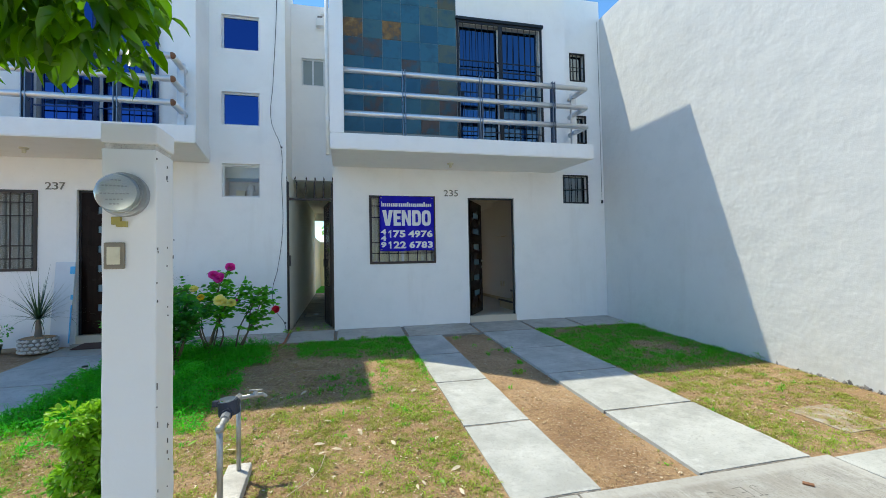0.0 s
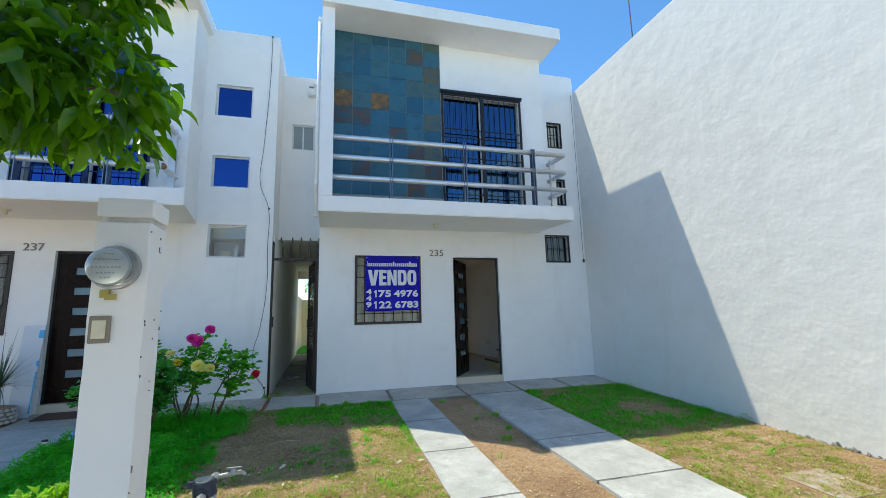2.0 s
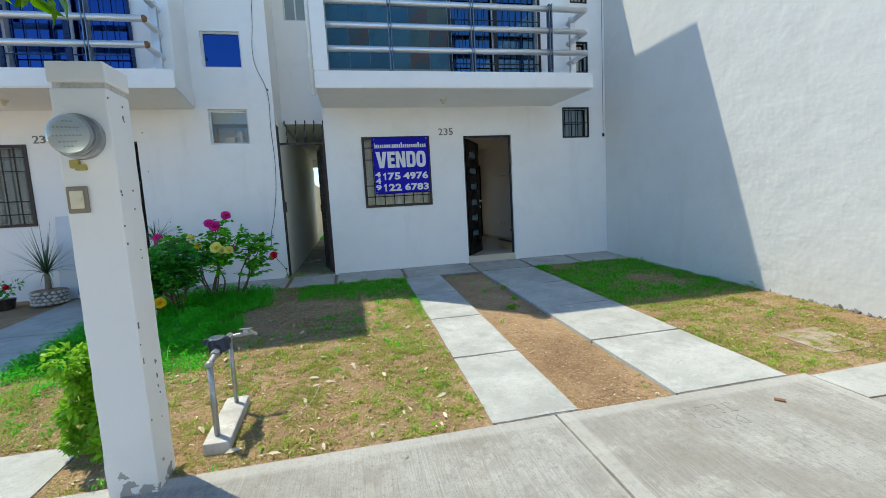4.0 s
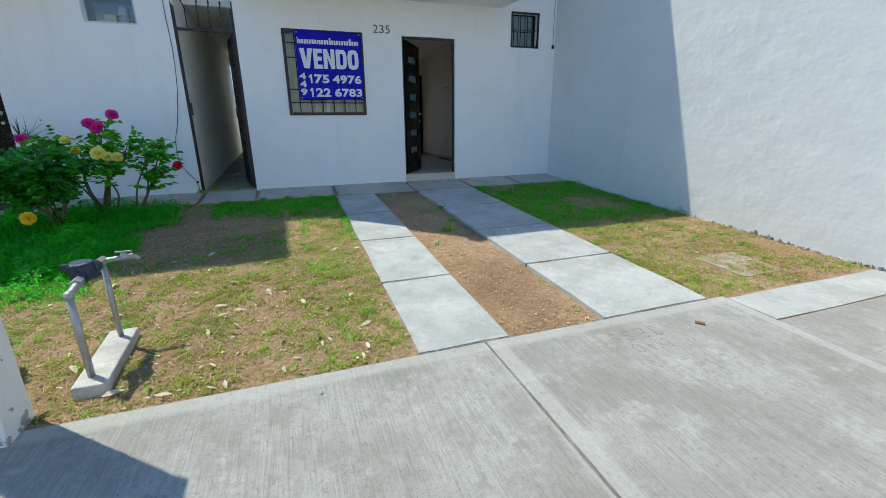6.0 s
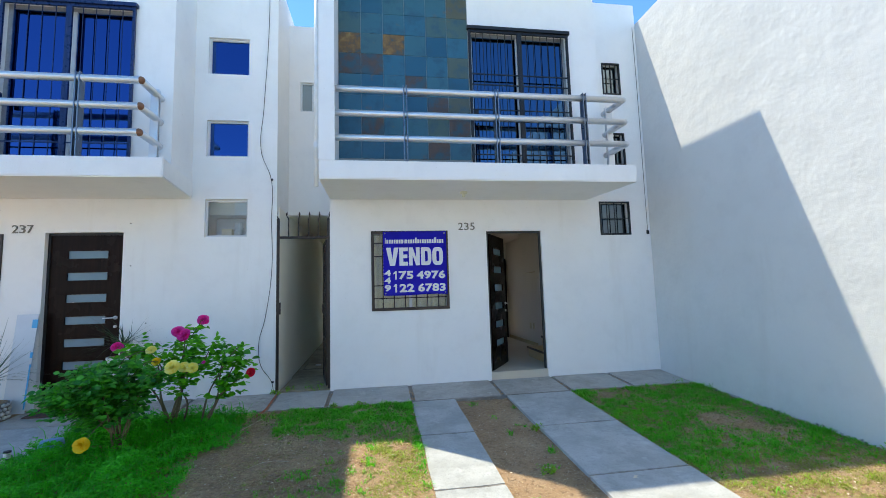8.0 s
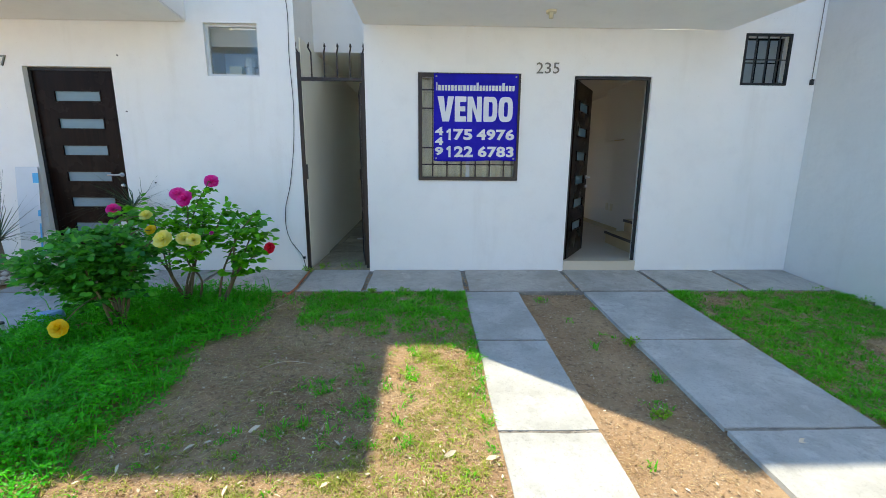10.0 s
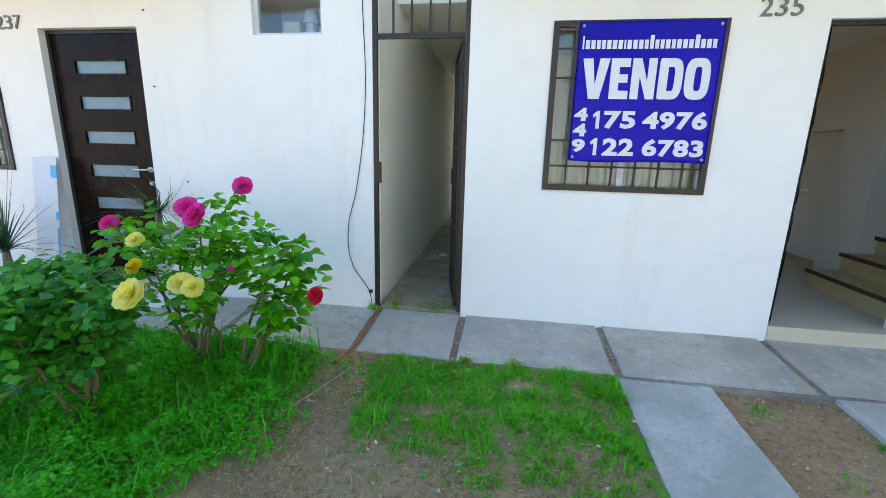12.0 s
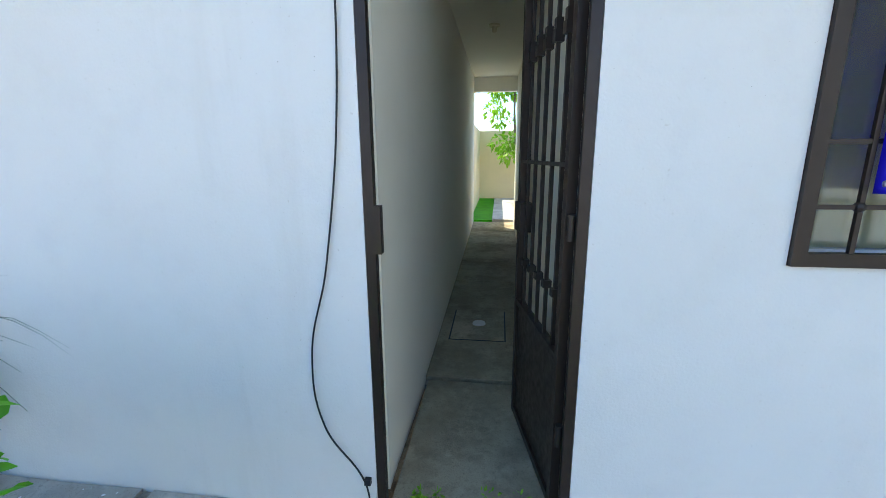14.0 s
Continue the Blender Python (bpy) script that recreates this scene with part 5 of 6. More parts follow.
def bloom(c, r, face, mat, parent, rnd):
    """A full rose: whorls of cupped petals, tight in the middle."""
    items = []
    face = Vector(face).normalized()
    q = face.to_track_quat("Z", "Y")
    for ring, (count, open_, size) in enumerate(((5, 0.2, 0.5), (7, 0.5, 0.72), (8, 0.9, 0.95), (9, 1.3, 1.12), (7, 1.6, 1.08))):
        for k in range(count):
            a = 6.2832 * k / count + ring * 0.5 + rnd.uniform(-0.15, 0.15)
            way = q @ Vector((math.cos(a) * math.sin(open_), math.sin(a) * math.sin(open_), math.cos(open_)))
            up = q @ Vector((-math.cos(a), -math.sin(a), 0.6))
            items.append((Vector(c) - face * r * 0.45 + way * r * 0.08, way, up, r * size * rnd.uniform(0.9, 1.1), r * 0.95 * size))
    return leaf_cloud("flower", items, mat, parent, fold=0.3, curl=-0.04, rows=PETAL)


def rose_leaves(along, rnd, size, spread, count):
    """Pinnate sprays of leaflets round points of the stems."""
    items = []
    for _ in range(count):
        c = rnd.choice(along)
        way = unit(rnd)
        way.z = abs(way.z) * 0.5 - 0.05
        way.normalize()
        c = c + unit(rnd) * spread * rnd.random()
        side = way.cross(Vector((0, 0, 1)))
        for j in range(5):
            k = (j + 1) // 2
            sgn = 0 if j == 0 else (1 if j % 2 else -1)
            pos = c + way * size * (2.0 - 0.8 * k if j else 2.0)
            d = way + side * sgn * 0.9 if j else way
            d = d + unit(rnd) * 0.2
            d.z -= 0.25
            ll = size * rnd.uniform(0.8, 1.25)
            items.append((pos, d, Vector((0, 0, 1)) + unit(rnd) * 0.85, ll, ll * rnd.uniform(0.66, 0.84)))
    return items


def rose_bush(label, base, tips, flowers, mat, leaves, seed, size=0.055, spread=0.09, bare=0.42):
    rnd = random.Random(seed)
    bush = empty("rose_bush", label, "rose bush", "rose bushes by the wall", at=base)
    bpy.context.view_layer.update()
    along = []
    for tip in tips:
        b = Vector(base) + Vector((rnd.uniform(-0.06, 0.06), rnd.uniform(-0.06, 0.06), -0.03))
        t = Vector(tip)
        m1 = b.lerp(t, 0.35) + Vector((rnd.uniform(-0.06, 0.06), rnd.uniform(-0.06, 0.06), 0.05))
        m2 = b.lerp(t, 0.7) + Vector((rnd.uniform(-0.07, 0.07), rnd.uniform(-0.07, 0.07), 0.04))
        bm, fine = bent_stem((b, m1, m2, t), 0.013, 0.004)
        part("stem", bm, STEM, bush)
        along += [p for p in fine if p.z > b.z + bare * (t.z - b.z)]
    top = max(t[2] for t in tips) + 0.01
    free = [it for it in rose_leaves(along, rnd, size, spread, leaves)
            if it[0].z < top and not any(abs(it[0].x - c[0]) < 1.5 * r and abs(it[0].z - c[2]) < 1.5 * r and -0.3 < it[0].y - c[1] < 0.06 for c, r, _ in flowers)]
    leaf_cloud("foliage", free, mat, bush, 0.2, 0.22, BROAD)
    for c, r, pm in flowers:
        c = Vector(c)
        near = min(along, key=lambda p: (p - c).length)
        bm, _ = bent_stem((near, near.lerp(c, 0.5) + Vector((0, 0, 0.02)), c - Vector((0, 0, r * 0.4))), 0.005, 0.003, 6)
        stalk = part("flower_stalk", bm, STEM, bush)
        bloom(c, r * 1.05, (rnd.uniform(-0.4, 0.4), -0.8, rnd.uniform(0.3, 0.9)), pm, stalk, rnd)
    return bush


rose_bush("sprawling rose bush with magenta and yellow blooms", (-1.75, 5.95, 0.08),
          [(-1.62, 5.88, 1.02), (-1.6, 6.2, 1.2), (-2.1, 6.0, 0.98), (-1.85, 5.75, 0.9), (-1.4, 6.05, 0.95), (-2.3, 6.0, 0.95), (-1.5, 5.65, 0.72), (-1.7, 6.25, 0.85)],
          [((-1.62, 5.83, 1.12), 0.06, MAGENTA), ((-1.69, 5.87, 1.16), 0.055, MAGENTA), ((-1.58, 6.26, 1.26), 0.055, MAGENTA), ((-2.4, 6.02, 1.0), 0.05, MAGENTA), ((-1.46, 5.5, 0.815), 0.052, CREAMPETAL), ((-1.37, 5.47, 0.81), 0.046, CREAMPETAL), ((-1.39, 5.8, 0.81), 0.018, MAGENTA)],
          ROSELEAF, 230, 11, 0.064, 0.095, 0.6)
rose_bush("leafy rose bush with one crimson bloom", (-1.38, 5.85, 0.08),
          [(-1.05, 5.9, 0.95),  (-1.08, 5.98, 0.82), (-0.98, 5.88, 0.62), (-1.25, 6.05, 0.9)],
          [((-0.91, 5.87, 0.66), 0.045, REDPETAL)], ROSELEAF, 72, 12, 0.078, 0.06, 0.52)
rose_bush("dense dark rose bush with yellow blooms", (-1.95, 5.35, 0.06),
          [(-2.25, 5.35, 0.86), (-2.0, 5.1, 0.8), (-1.8, 5.35, 0.86), (-2.45, 5.5, 0.75), (-2.3, 5.05, 0.68), (-2.1, 5.6, 0.9), (-2.55, 5.2, 0.62), (-1.62, 5.25, 0.78)],
          [((-1.43, 5.16, 0.87), 0.058, CREAMPETAL), ((-1.92, 4.73, 0.33), 0.05, YELLOWPETAL), ((-1.87, 5.67, 0.99), 0.042, CREAMPETAL), ((-1.74, 5.51, 0.885), 0.036, YELLOWPETAL)],
          ROSEDARK, 860, 13, 0.052, 0.15, 0.5)


def blob_cloud(centres, count, rnd, size, thin=0.5, droop=0.0):
    """Leaves round clump centres (place, radius), facing out."""
    items = []
    for _ in range(count):
        c, r = rnd.choice(centres)
        d = unit(rnd)
        p = Vector(c) + d * r * rnd.uniform(0.35, 1.0) ** 0.6
        way = (d + unit(rnd) * 0.8 + Vector((0, 0, -droop))).normalized()
        l = size * rnd.uniform(0.7, 1.3)
        items.append((p, way, unit(rnd) + Vector((0, 0, 1.2)), l, l * thin))
    return items


def citrus_tree():
    """The street tree whose low crown hangs over the pavement."""
    rnd = random.Random(21)
    tree = empty("citrus_tree", "citrus tree with glossy green leaves overhanging the pavement", "tree", at=(-2.6, 0.9, -0.12))
    bpy.context.view_layer.update()
    bm, _ = bent_stem(((-2.6, 0.9, -0.2), (-2.58, 0.92, 0.7), (-2.5, 0.95, 1.5), (-2.3, 1.0, 2.2)), 0.085, 0.05, 12)
    part("trunk", bm, BARK, tree)
    centres = []
    ends = [(-0.6, 1.0, 2.04), (-0.85, 0.75, 1.93), (-1.05, 1.25, 2.1), (-1.4, 1.0, 2.5), (-2.2, 0.5, 2.9), (-2.8, 1.3, 2.8), (-3.2, 0.7, 2.6), (-1.3, 0.55, 2.15), (-0.68, 0.95, 2.5), (-2.2, 1.5, 2.5), (-1.5, 1.15, 2.05), (-0.8, 0.9, 2.3), (-1.1, 0.9, 2.3), (-0.75, 1.1, 2.8)]
    for e in ends:
        e = Vector(e)
        a = Vector((-2.4, 0.97, rnd.uniform(1.5, 2.1)))
        mid = a.lerp(e, 0.55) + Vector((0, 0, 0.22))
        bm, fine = bent_stem((a, mid, e), 0.026, 0.006, 8)
        part("limb", bm, BARK, tree)
        for f in fine[3:]:
            centres.append((f + unit(rnd) * 0.08, rnd.uniform(0.13, 0.26)))
    leaf_cloud("crown", blob_cloud(centres, 11500, rnd, 0.08, 0.42, 0.7), CITRUS, tree, 0.4, 0.5, BROAD)


citrus_tree()


def low_shrub():
    rnd = random.Random(31)
    sh = empty("shrub", "bright green leafy shrub growing beside the meter post", "shrub", at=(-1.3, 2.35, -0.09))
    bpy.context.view_layer.update()
    centres = []
    for _ in range(26):
        a = rnd.uniform(0, 6.28)
        r = rnd.uniform(0, 0.2)
        z = rnd.uniform(0.08, 0.6)
        c = Vector((-1.28 + r * math.cos(a) * (1.15 - z), 2.35 + r * math.sin(a), -0.09 + z))
        centres.append((c, rnd.uniform(0.05, 0.09)))
        bm, _ = bent_stem(((-1.28, 2.35, -0.11), Vector((-1.28, 2.35, -0.09)).lerp(c, 0.5) + Vector((0, 0, 0.03)), c), 0.006, 0.003, 5)
        part("twig", bm, STEM, sh)
    leaf_cloud("foliage", blob_cloud(centres, 4800, rnd, 0.039, 0.62), SHRUB, sh)


low_shrub()


def yard_tree():
    rnd = random.Random(41)
    t = empty("yard_tree", "small leafy tree before the rear yard wall", "tree", at=(-0.05, 16.4, 0.36))
    bpy.context.view_layer.update()
    bm, fine = bent_stem(((0.05, 16.4, 0.3), (0.0, 16.4, 1.4), (-0.1, 16.4, 2.4), (-0.1, 16.35, 3.4)), 0.05, 0.02, 8)
    part("trunk", bm, BARK, t)
    centres = [((-0.15 + rnd.uniform(-0.45, 0.7), 16.35 + rnd.uniform(-0.4, 0.4), rnd.uniform(1.4, 3.9)), 0.24) for _ in range(26)]
    leaf_cloud("crown", blob_cloud(centres, 2600, rnd, 0.115, 0.5, 0.4), SHRUB, t)


yard_tree()


# ---- lawn, straw and litter ----
def blades(name, spots, mat, label, category, h0, h1, width, lean, rnd, parent=None):
    """Grass blades of two bends at the spots (x, y, scale), one mesh of kind stuff."""
    n = len(spots)
    sp = np.array(spots)
    rg = np.random.RandomState(rnd)
    a = rg.uniform(0, 2 * np.pi, n)
    h = rg.uniform(h0, h1, n) * sp[:, 2]
    ln = rg.uniform(lean * 0.3, lean, n)
    d = np.stack([np.cos(a), np.sin(a), np.zeros(n)], 1)
    s = np.stack([-np.sin(a), np.cos(a), np.zeros(n)], 1) * (width * rg.uniform(0.6, 1.3, n))[:, None]
    z = np.array([soil_z(x, y) - 0.011 for x, y in sp[:, :2]])
    p = np.stack([sp[:, 0], sp[:, 1], z], 1)
    up = np.array([0, 0, 1.0])
    hh = h[:, None]
    mid = p + d * hh * (ln * 0.35)[:, None] + up * hh * 0.6
    tip = p + d * hh * ln[:, None] + up * (hh * (1 - 0.35 * ln[:, None]))
    vs = np.stack([p - s, p + s, mid - s * 0.8, mid + s * 0.8, tip], 1).reshape(-1, 3)
    tri = np.array([0, 1, 3, 0, 3, 2, 2, 3, 4])
    faces = (np.arange(n)[:, None] * 5 + tri[None, :]).reshape(-1, 3)
    ob = tri_mesh(name, vs, faces, mat)
    return tagged(ob, label, category, kind="stuff")


def in_yard(x, y):
    if not (1.94 < y < 6.29):
        return 0
    if -2.8 < x < 0.955:
        return 0 if (y < 2.45 and x < -1.4) else 1
    if 3.155 < x < 5.03:
        return 2
    if 1.54 < x < 2.225:
        return 3
    return 0


def green(x, y):
    """How thick the green grass stands, 0 to 1."""
    w = in_yard(x, y)
    n1 = noise.noise((x * 1.3, y * 1.3, 1)) * 0.5 + 0.5
    n2 = noise.noise((x * 4.5, y * 4.5, 5)) * 0.5 + 0.5
    if w == 1:
        if x < -1.05 + 0.5 * (n1 - 0.5):
            return 0.9 if y > 3.8 else (0.25 + 0.75 * n2) * min(1.0, max(0.1, (y - 2.2) * 0.75)) * (1.0 if x < -1.5 else 0.4)
        k = 0.0
        if x > -0.85:
            k = max(k, (y - 5.2) * 1.9)
            k = max(k, (x - 0.45) * 0.9 + (y - 3.6) * 0.12)
        bare = math.exp(-(((x + 0.75) / 0.5) ** 2 + ((y - 5.0) / 0.9) ** 2))
        if x < -0.62 + max(0.0, 5.6 - y) * 0.4 + 0.16 * (n2 - 0.5):
            k *= 0.12
        k = max(k, 0.15 if y < 4.6 else 0.04)
        return max(0.0, min(1, k * (0.1 + 1.7 * n2) - bare * 0.35))
    if w == 2:
        k = 0.68 if y > 4.0 else 0.3
        if x < 3.5:
            k += 0.2
        bare = math.exp(-(((x - 3.6) / 0.25) ** 2 + ((y - 6.0) / 0.25) ** 2)) + math.exp(-(((x - 4.35) / 0.4) ** 2 + ((y - 4.8) / 0.35) ** 2)) + 1.2 * math.exp(-(((x - 4.2) / 0.7) ** 2 + ((y - 2.4) / 0.45) ** 2))
        return max(0.0, min(1, k * (0.0 + 1.75 * n2) - 0.75 * bare))
    if w == 3:
        return 0.25 if n2 > 0.72 else 0.0
    return 0.0


def scatter(n, keep, seed, x0=-2.8, x1=5.03, y0=1.95, y1=6.29, clump=0.0):
    rnd = random.Random(seed)
    out = []
    while n > 0:
        n -= 1
        x, y = rnd.uniform(x0, x1), rnd.uniform(y0, y1)
        if rnd.random() < keep(x, y):
            out.append((x, y, rnd.uniform(0.7, 1.2)))
    return out


def LUSH(x, y):
    """How surely the lush bed reaches this spot, with a ragged rim."""
    if in_yard(x, y) != 1 or x > -0.5:
        return 0.0
    rim = -1.02 + 0.4 * noise.noise((x * 1.6, y * 1.6, 8)) + 0.22 * noise.noise((x * 6, y * 6, 4))
    k = min(1.0, max(0.0, (rim - x) / 0.28))
    return k * min(1.0, max(0.0, (y - 3.45 + 0.5 * noise.noise((x * 3, y * 3, 6))) / 0.6))


def tufts(spots, seed, per, spread):
    rnd = random.Random(seed)
    return [(x + rnd.gauss(0, spread), y + rnd.gauss(0, spread), k * rnd.uniform(0.6, 1.15)) for x, y, k in spots for _ in range(rnd.randint(per // 2, per))]


def yard_only(spots):
    """Blades inside the beds, taller and shorter in patches."""
    return [(x, y, k * (0.7 + 0.75 * noise.noise((x * 6, y * 6, 14)))) for x, y, k in spots if in_yard(x, y)]


# Outline of the house's cast shadow; sun and shade go into blade colours.
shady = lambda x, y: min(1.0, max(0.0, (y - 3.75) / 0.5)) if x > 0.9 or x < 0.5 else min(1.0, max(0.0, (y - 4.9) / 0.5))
blades("lawn_grass", yard_only(tufts(scatter(42000, lambda x, y: green(x, y) * (1 - 0.6 * LUSH(x, y)) * max(0.05, shady(x, y), (1.0 if y > 3.7 else 0.25) if x < -1.1 else 0), 51), 57, 14, 0.017)), GRASS, "patchy green lawn grass in the front yard", "grass", 0.025, 0.085, 0.0042, 1.4, 1)
blades("olive_grass", yard_only(tufts(scatter(62000, lambda x, y: (0.8 * max(0.0, 0.35 + 1.3 * noise.noise((x * 3.2, y * 3.2, 21)) + 1.2 * noise.noise((x * 14, y * 14, 33))) + 0.6 * green(x, y)) * (1 - LUSH(x, y)) * (1 - 0.9 * shady(x, y)) * (0.0 if in_yard(x, y) == 3 else 1.0), 60), 61, 12, 0.013)), OLIVE, "short grass tinted yellow-green for the sunlit lawn", "grass", 0.016, 0.05, 0.0028, 1.7, 4)
# Extra pale blades brighten the sunlit patch between the two cast shadows.
blades("dry_grass", yard_only(tufts(scatter(20000, lambda x, y: 0.0 if LUSH(x, y) > 0.5 or in_yard(x, y) == 3 else 0.35 + 0.4 * green(x, y) + (0.6 if 0.4 < x < 0.96 and 3.4 < y < 5.3 else 0.0), 58), 59, 9, 0.02)), STRAW, "short dry yellow grass tufts on the lawn", "grass", 0.015, 0.045, 0.0024, 2.0, 3)
# Grass with sunlight put into its colour, paler and yellower than GRASS.
LIME = leaf("sun_tinted_grass_blade", (0.16, 0.34, 0.02), (0.46, 0.66, 0.07), 0.55, 0.45)


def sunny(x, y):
    """Sun-tinted yellow-green turf before the flower bed and along the drive's outer edge."""
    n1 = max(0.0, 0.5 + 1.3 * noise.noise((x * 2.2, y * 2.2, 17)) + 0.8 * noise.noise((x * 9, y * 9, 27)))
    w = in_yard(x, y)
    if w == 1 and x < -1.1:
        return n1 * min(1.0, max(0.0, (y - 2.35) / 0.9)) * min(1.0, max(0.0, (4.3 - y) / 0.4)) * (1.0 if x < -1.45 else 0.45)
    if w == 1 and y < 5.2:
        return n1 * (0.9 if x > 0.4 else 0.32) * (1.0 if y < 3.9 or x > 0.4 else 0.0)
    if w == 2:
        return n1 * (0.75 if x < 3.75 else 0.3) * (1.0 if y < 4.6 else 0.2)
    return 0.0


blades("sun_tinted_turf", yard_only(tufts(scatter(20000, sunny, 81), 82, 12, 0.014)), LIME, "turf tinted yellow-green for sunlight in the front yard", "grass", 0.02, 0.06, 0.003, 1.6, 8)
blades("tall_grass", scatter(5500, LUSH, 52, -2.8, -0.7), CLOVER, "tall lush grass under the rose bushes", "grass", 0.06, 0.24, 0.0038, 1.3, 2)


def sun_side(x, y):
    w = in_yard(x, y)
    if not w or LUSH(x, y) > 0.6:
        return 0.0
    n2 = noise.noise((x * 2.4, y * 2.4, 11)) * 0.5 + 0.5
    n2 = max(0.0, n2 + 0.9 * noise.noise((x * 9, y * 9, 3)))
    return (0.75 if w != 3 else 0.55) * (0.12 + 1.1 * n2) * (1.0 - 0.6 * green(x, y))


def flat_bits(name, spots, mat, label, category, l0, l1, wid, seed, lift=0.02):
    rnd = random.Random(seed)
    items = []
    for x, y, k in spots:
        a = rnd.uniform(0, 6.2832)
        l = rnd.uniform(l0, l1)
        items.append(((x, y, soil_z(x, y) + rnd.uniform(0, lift)), (math.cos(a), math.sin(a), rnd.uniform(-0.15, 0.3)), (rnd.uniform(-0.5, 0.5), rnd.uniform(-0.5, 0.5), 1), l, l * wid))
    return tagged(leaf_cloud(name, items, mat, None, 0.1, 0.08), label, category, kind="stuff")


flat_bits("dry_straw", scatter(200000, lambda x, y: sun_side(x, y) * (1 - 0.85 * shady(x, y)), 53), STRAW, "dry straw and clippings scattered over the soil", "straw", 0.008, 0.032, 0.1, 6, 0.012)
flat_bits("straw_stalks", scatter(120000, lambda x, y: sun_side(x, y) * (0.1 + shady(x, y)) * (0.12 if in_yard(x, y) == 3 else 1.0), 63), STRAW, "long pale straw stalks lying on the soil", "straw", 0.02, 0.06, 0.05, 9, 0.016)
flat_bits("leaf_litter", scatter(26000, lambda x, y: 0.12 if in_yard(x, y) == 3 else (0.35 * sun_side(x, y)), 54), DRYLEAF, "small brown leaf litter on the soil", "leaf litter", 0.008, 0.03, 0.45, 7, 0.012)


def clods():
    """Crumbs of dry soil, each a small uneven lump, that roughen the bare ground."""
    rg = random.Random(67)
    base = [Vector(v) for v in ((1, 0, -0.2), (-0.5, 0.85, -0.2), (-0.5, -0.85, -0.2), (0, 0, 0.9), (0.55, 0.6, 0.35), (-0.8, 0, 0.4))]
    tri = ((0, 4, 3), (0, 1, 4), (4, 1, 3), (1, 5, 3), (1, 2, 5), (5, 2, 3), (2, 0, 3))
    vs, fs = [], []
    for x, y, k in scatter(46000, lambda x, y: 0.0 if LUSH(x, y) > 0.3 else (0.6 if in_yard(x, y) == 3 else 0.5 * sun_side(x, y)), 68):
        r = (0.003 + 0.006 * rg.random() ** 3) if in_yard(x, y) == 3 else 0.004 + 0.01 * rg.random() ** 3
        a = rg.uniform(0, 6.2832)
        o = len(vs)
        for v in base:
            q = v * r * rg.uniform(0.7, 1.2)
            vs.append((x + q.x * math.cos(a) - q.y * math.sin(a), y + q.x * math.sin(a) + q.y * math.cos(a), soil_z(x, y) - 0.002 + q.z))
        fs += [tuple(o + i for i in t) for t in tri]
    tagged(tri_mesh("soil_crumbs", vs, fs, SOIL), "dry brown soil crumbs scattered over the bare ground", "soil crumbs", kind="stuff")


clods()


def groundcover():
    rnd = random.Random(55)
    items = []
    for x, y, k in scatter(46000, LUSH, 56, -2.8, -0.7, 3.2):
        h = rnd.uniform(0.02, 0.15) * (0.75 + 1.3 * noise.noise((x * 3.5, y * 3.5, 2))) * (0.25 + 0.75 * LUSH(x, y))
        a = rnd.uniform(0, 6.2832)
        c = Vector((x, y, gz(y) - 0.005 + h))
        for j in range(3):
            b = a + j * 2.094
            items.append((c, (math.cos(b), math.sin(b), rnd.uniform(-0.4, 0.9)), (rnd.uniform(-0.8, 0.8), rnd.uniform(-0.8, 0.8), 1), 0.016 * k, 0.013 * k))
    tagged(leaf_cloud("clover_cover", items, CLOVER, None, 0.1, 0.1), "lush green clover covering the flower bed", "groundcover", kind="stuff")


groundcover()


def paint_flakes():
    """Flaked white paint fallen on the apron along the wall's foot."""
    rnd = random.Random(66)
    items = []
    for _ in range(110):
        x, y = rnd.uniform(-2.6, 4.9), FY - 0.012 - 0.22 * rnd.random() ** 2.2
        a, l = rnd.uniform(0, 6.28), rnd.uniform(0.006, 0.02)
        items.append(((x, y, gz(y) + 0.004), (math.cos(a), math.sin(a), 0.1), (rnd.uniform(-0.3, 0.3), 0, 1), l, l * rnd.uniform(0.5, 0.9)))
    tagged(leaf_cloud("paint_flakes", items, PVC, None, 0.05, 0.1), "flaked white paint chips along the wall's foot", "paint flakes", kind="stuff")


paint_flakes()


def weed(x, y, z, r, seed):
    rnd = random.Random(seed)
    w = empty("weed", "small green weed sprouting from a paving joint", "weed", "weeds in the joints", at=(x, y, z))
    bpy.context.view_layer.update()
    centres = [((x + rnd.uniform(-r, r), y + rnd.uniform(-r, r) * 0.5, z + rnd.uniform(0.01, r * 0.7)), r * 0.4) for _ in range(7)]
    for c, _r in centres:
        bm, _ = bent_stem(((x, y, z - 0.01), Vector((x, y, z)).lerp(Vector(c), 0.6) + Vector((0, 0, 0.01)), c), 0.002, 0.001, 5)
        part("stalk", bm, STEM, w)
    leaf_cloud("foliage", blob_cloud(centres, 110, rnd, 0.022, 0.5), SHRUB, w)


for _i, (_x, _y, _z, _r) in enumerate(((-0.36, 7.06, 0.165, 0.11), (-0.72, 7.07, 0.17, 0.05), (-0.9, 6.98, 0.152, 0.05), (-0.02, 6.3, 0.09, 0.05), (0.3, 6.3, 0.09, 0.06), (4.7, 6.2, 0.06, 0.13), (4.95, 5.95, 0.06, 0.1), (4.95, 3.9, -0.03, 0.1), (1.95, 4.2, -0.03, 0.05), (2.21, 5.1, 0.03, 0.05))):
    weed(_x, _y, _z, _r, 70 + _i)


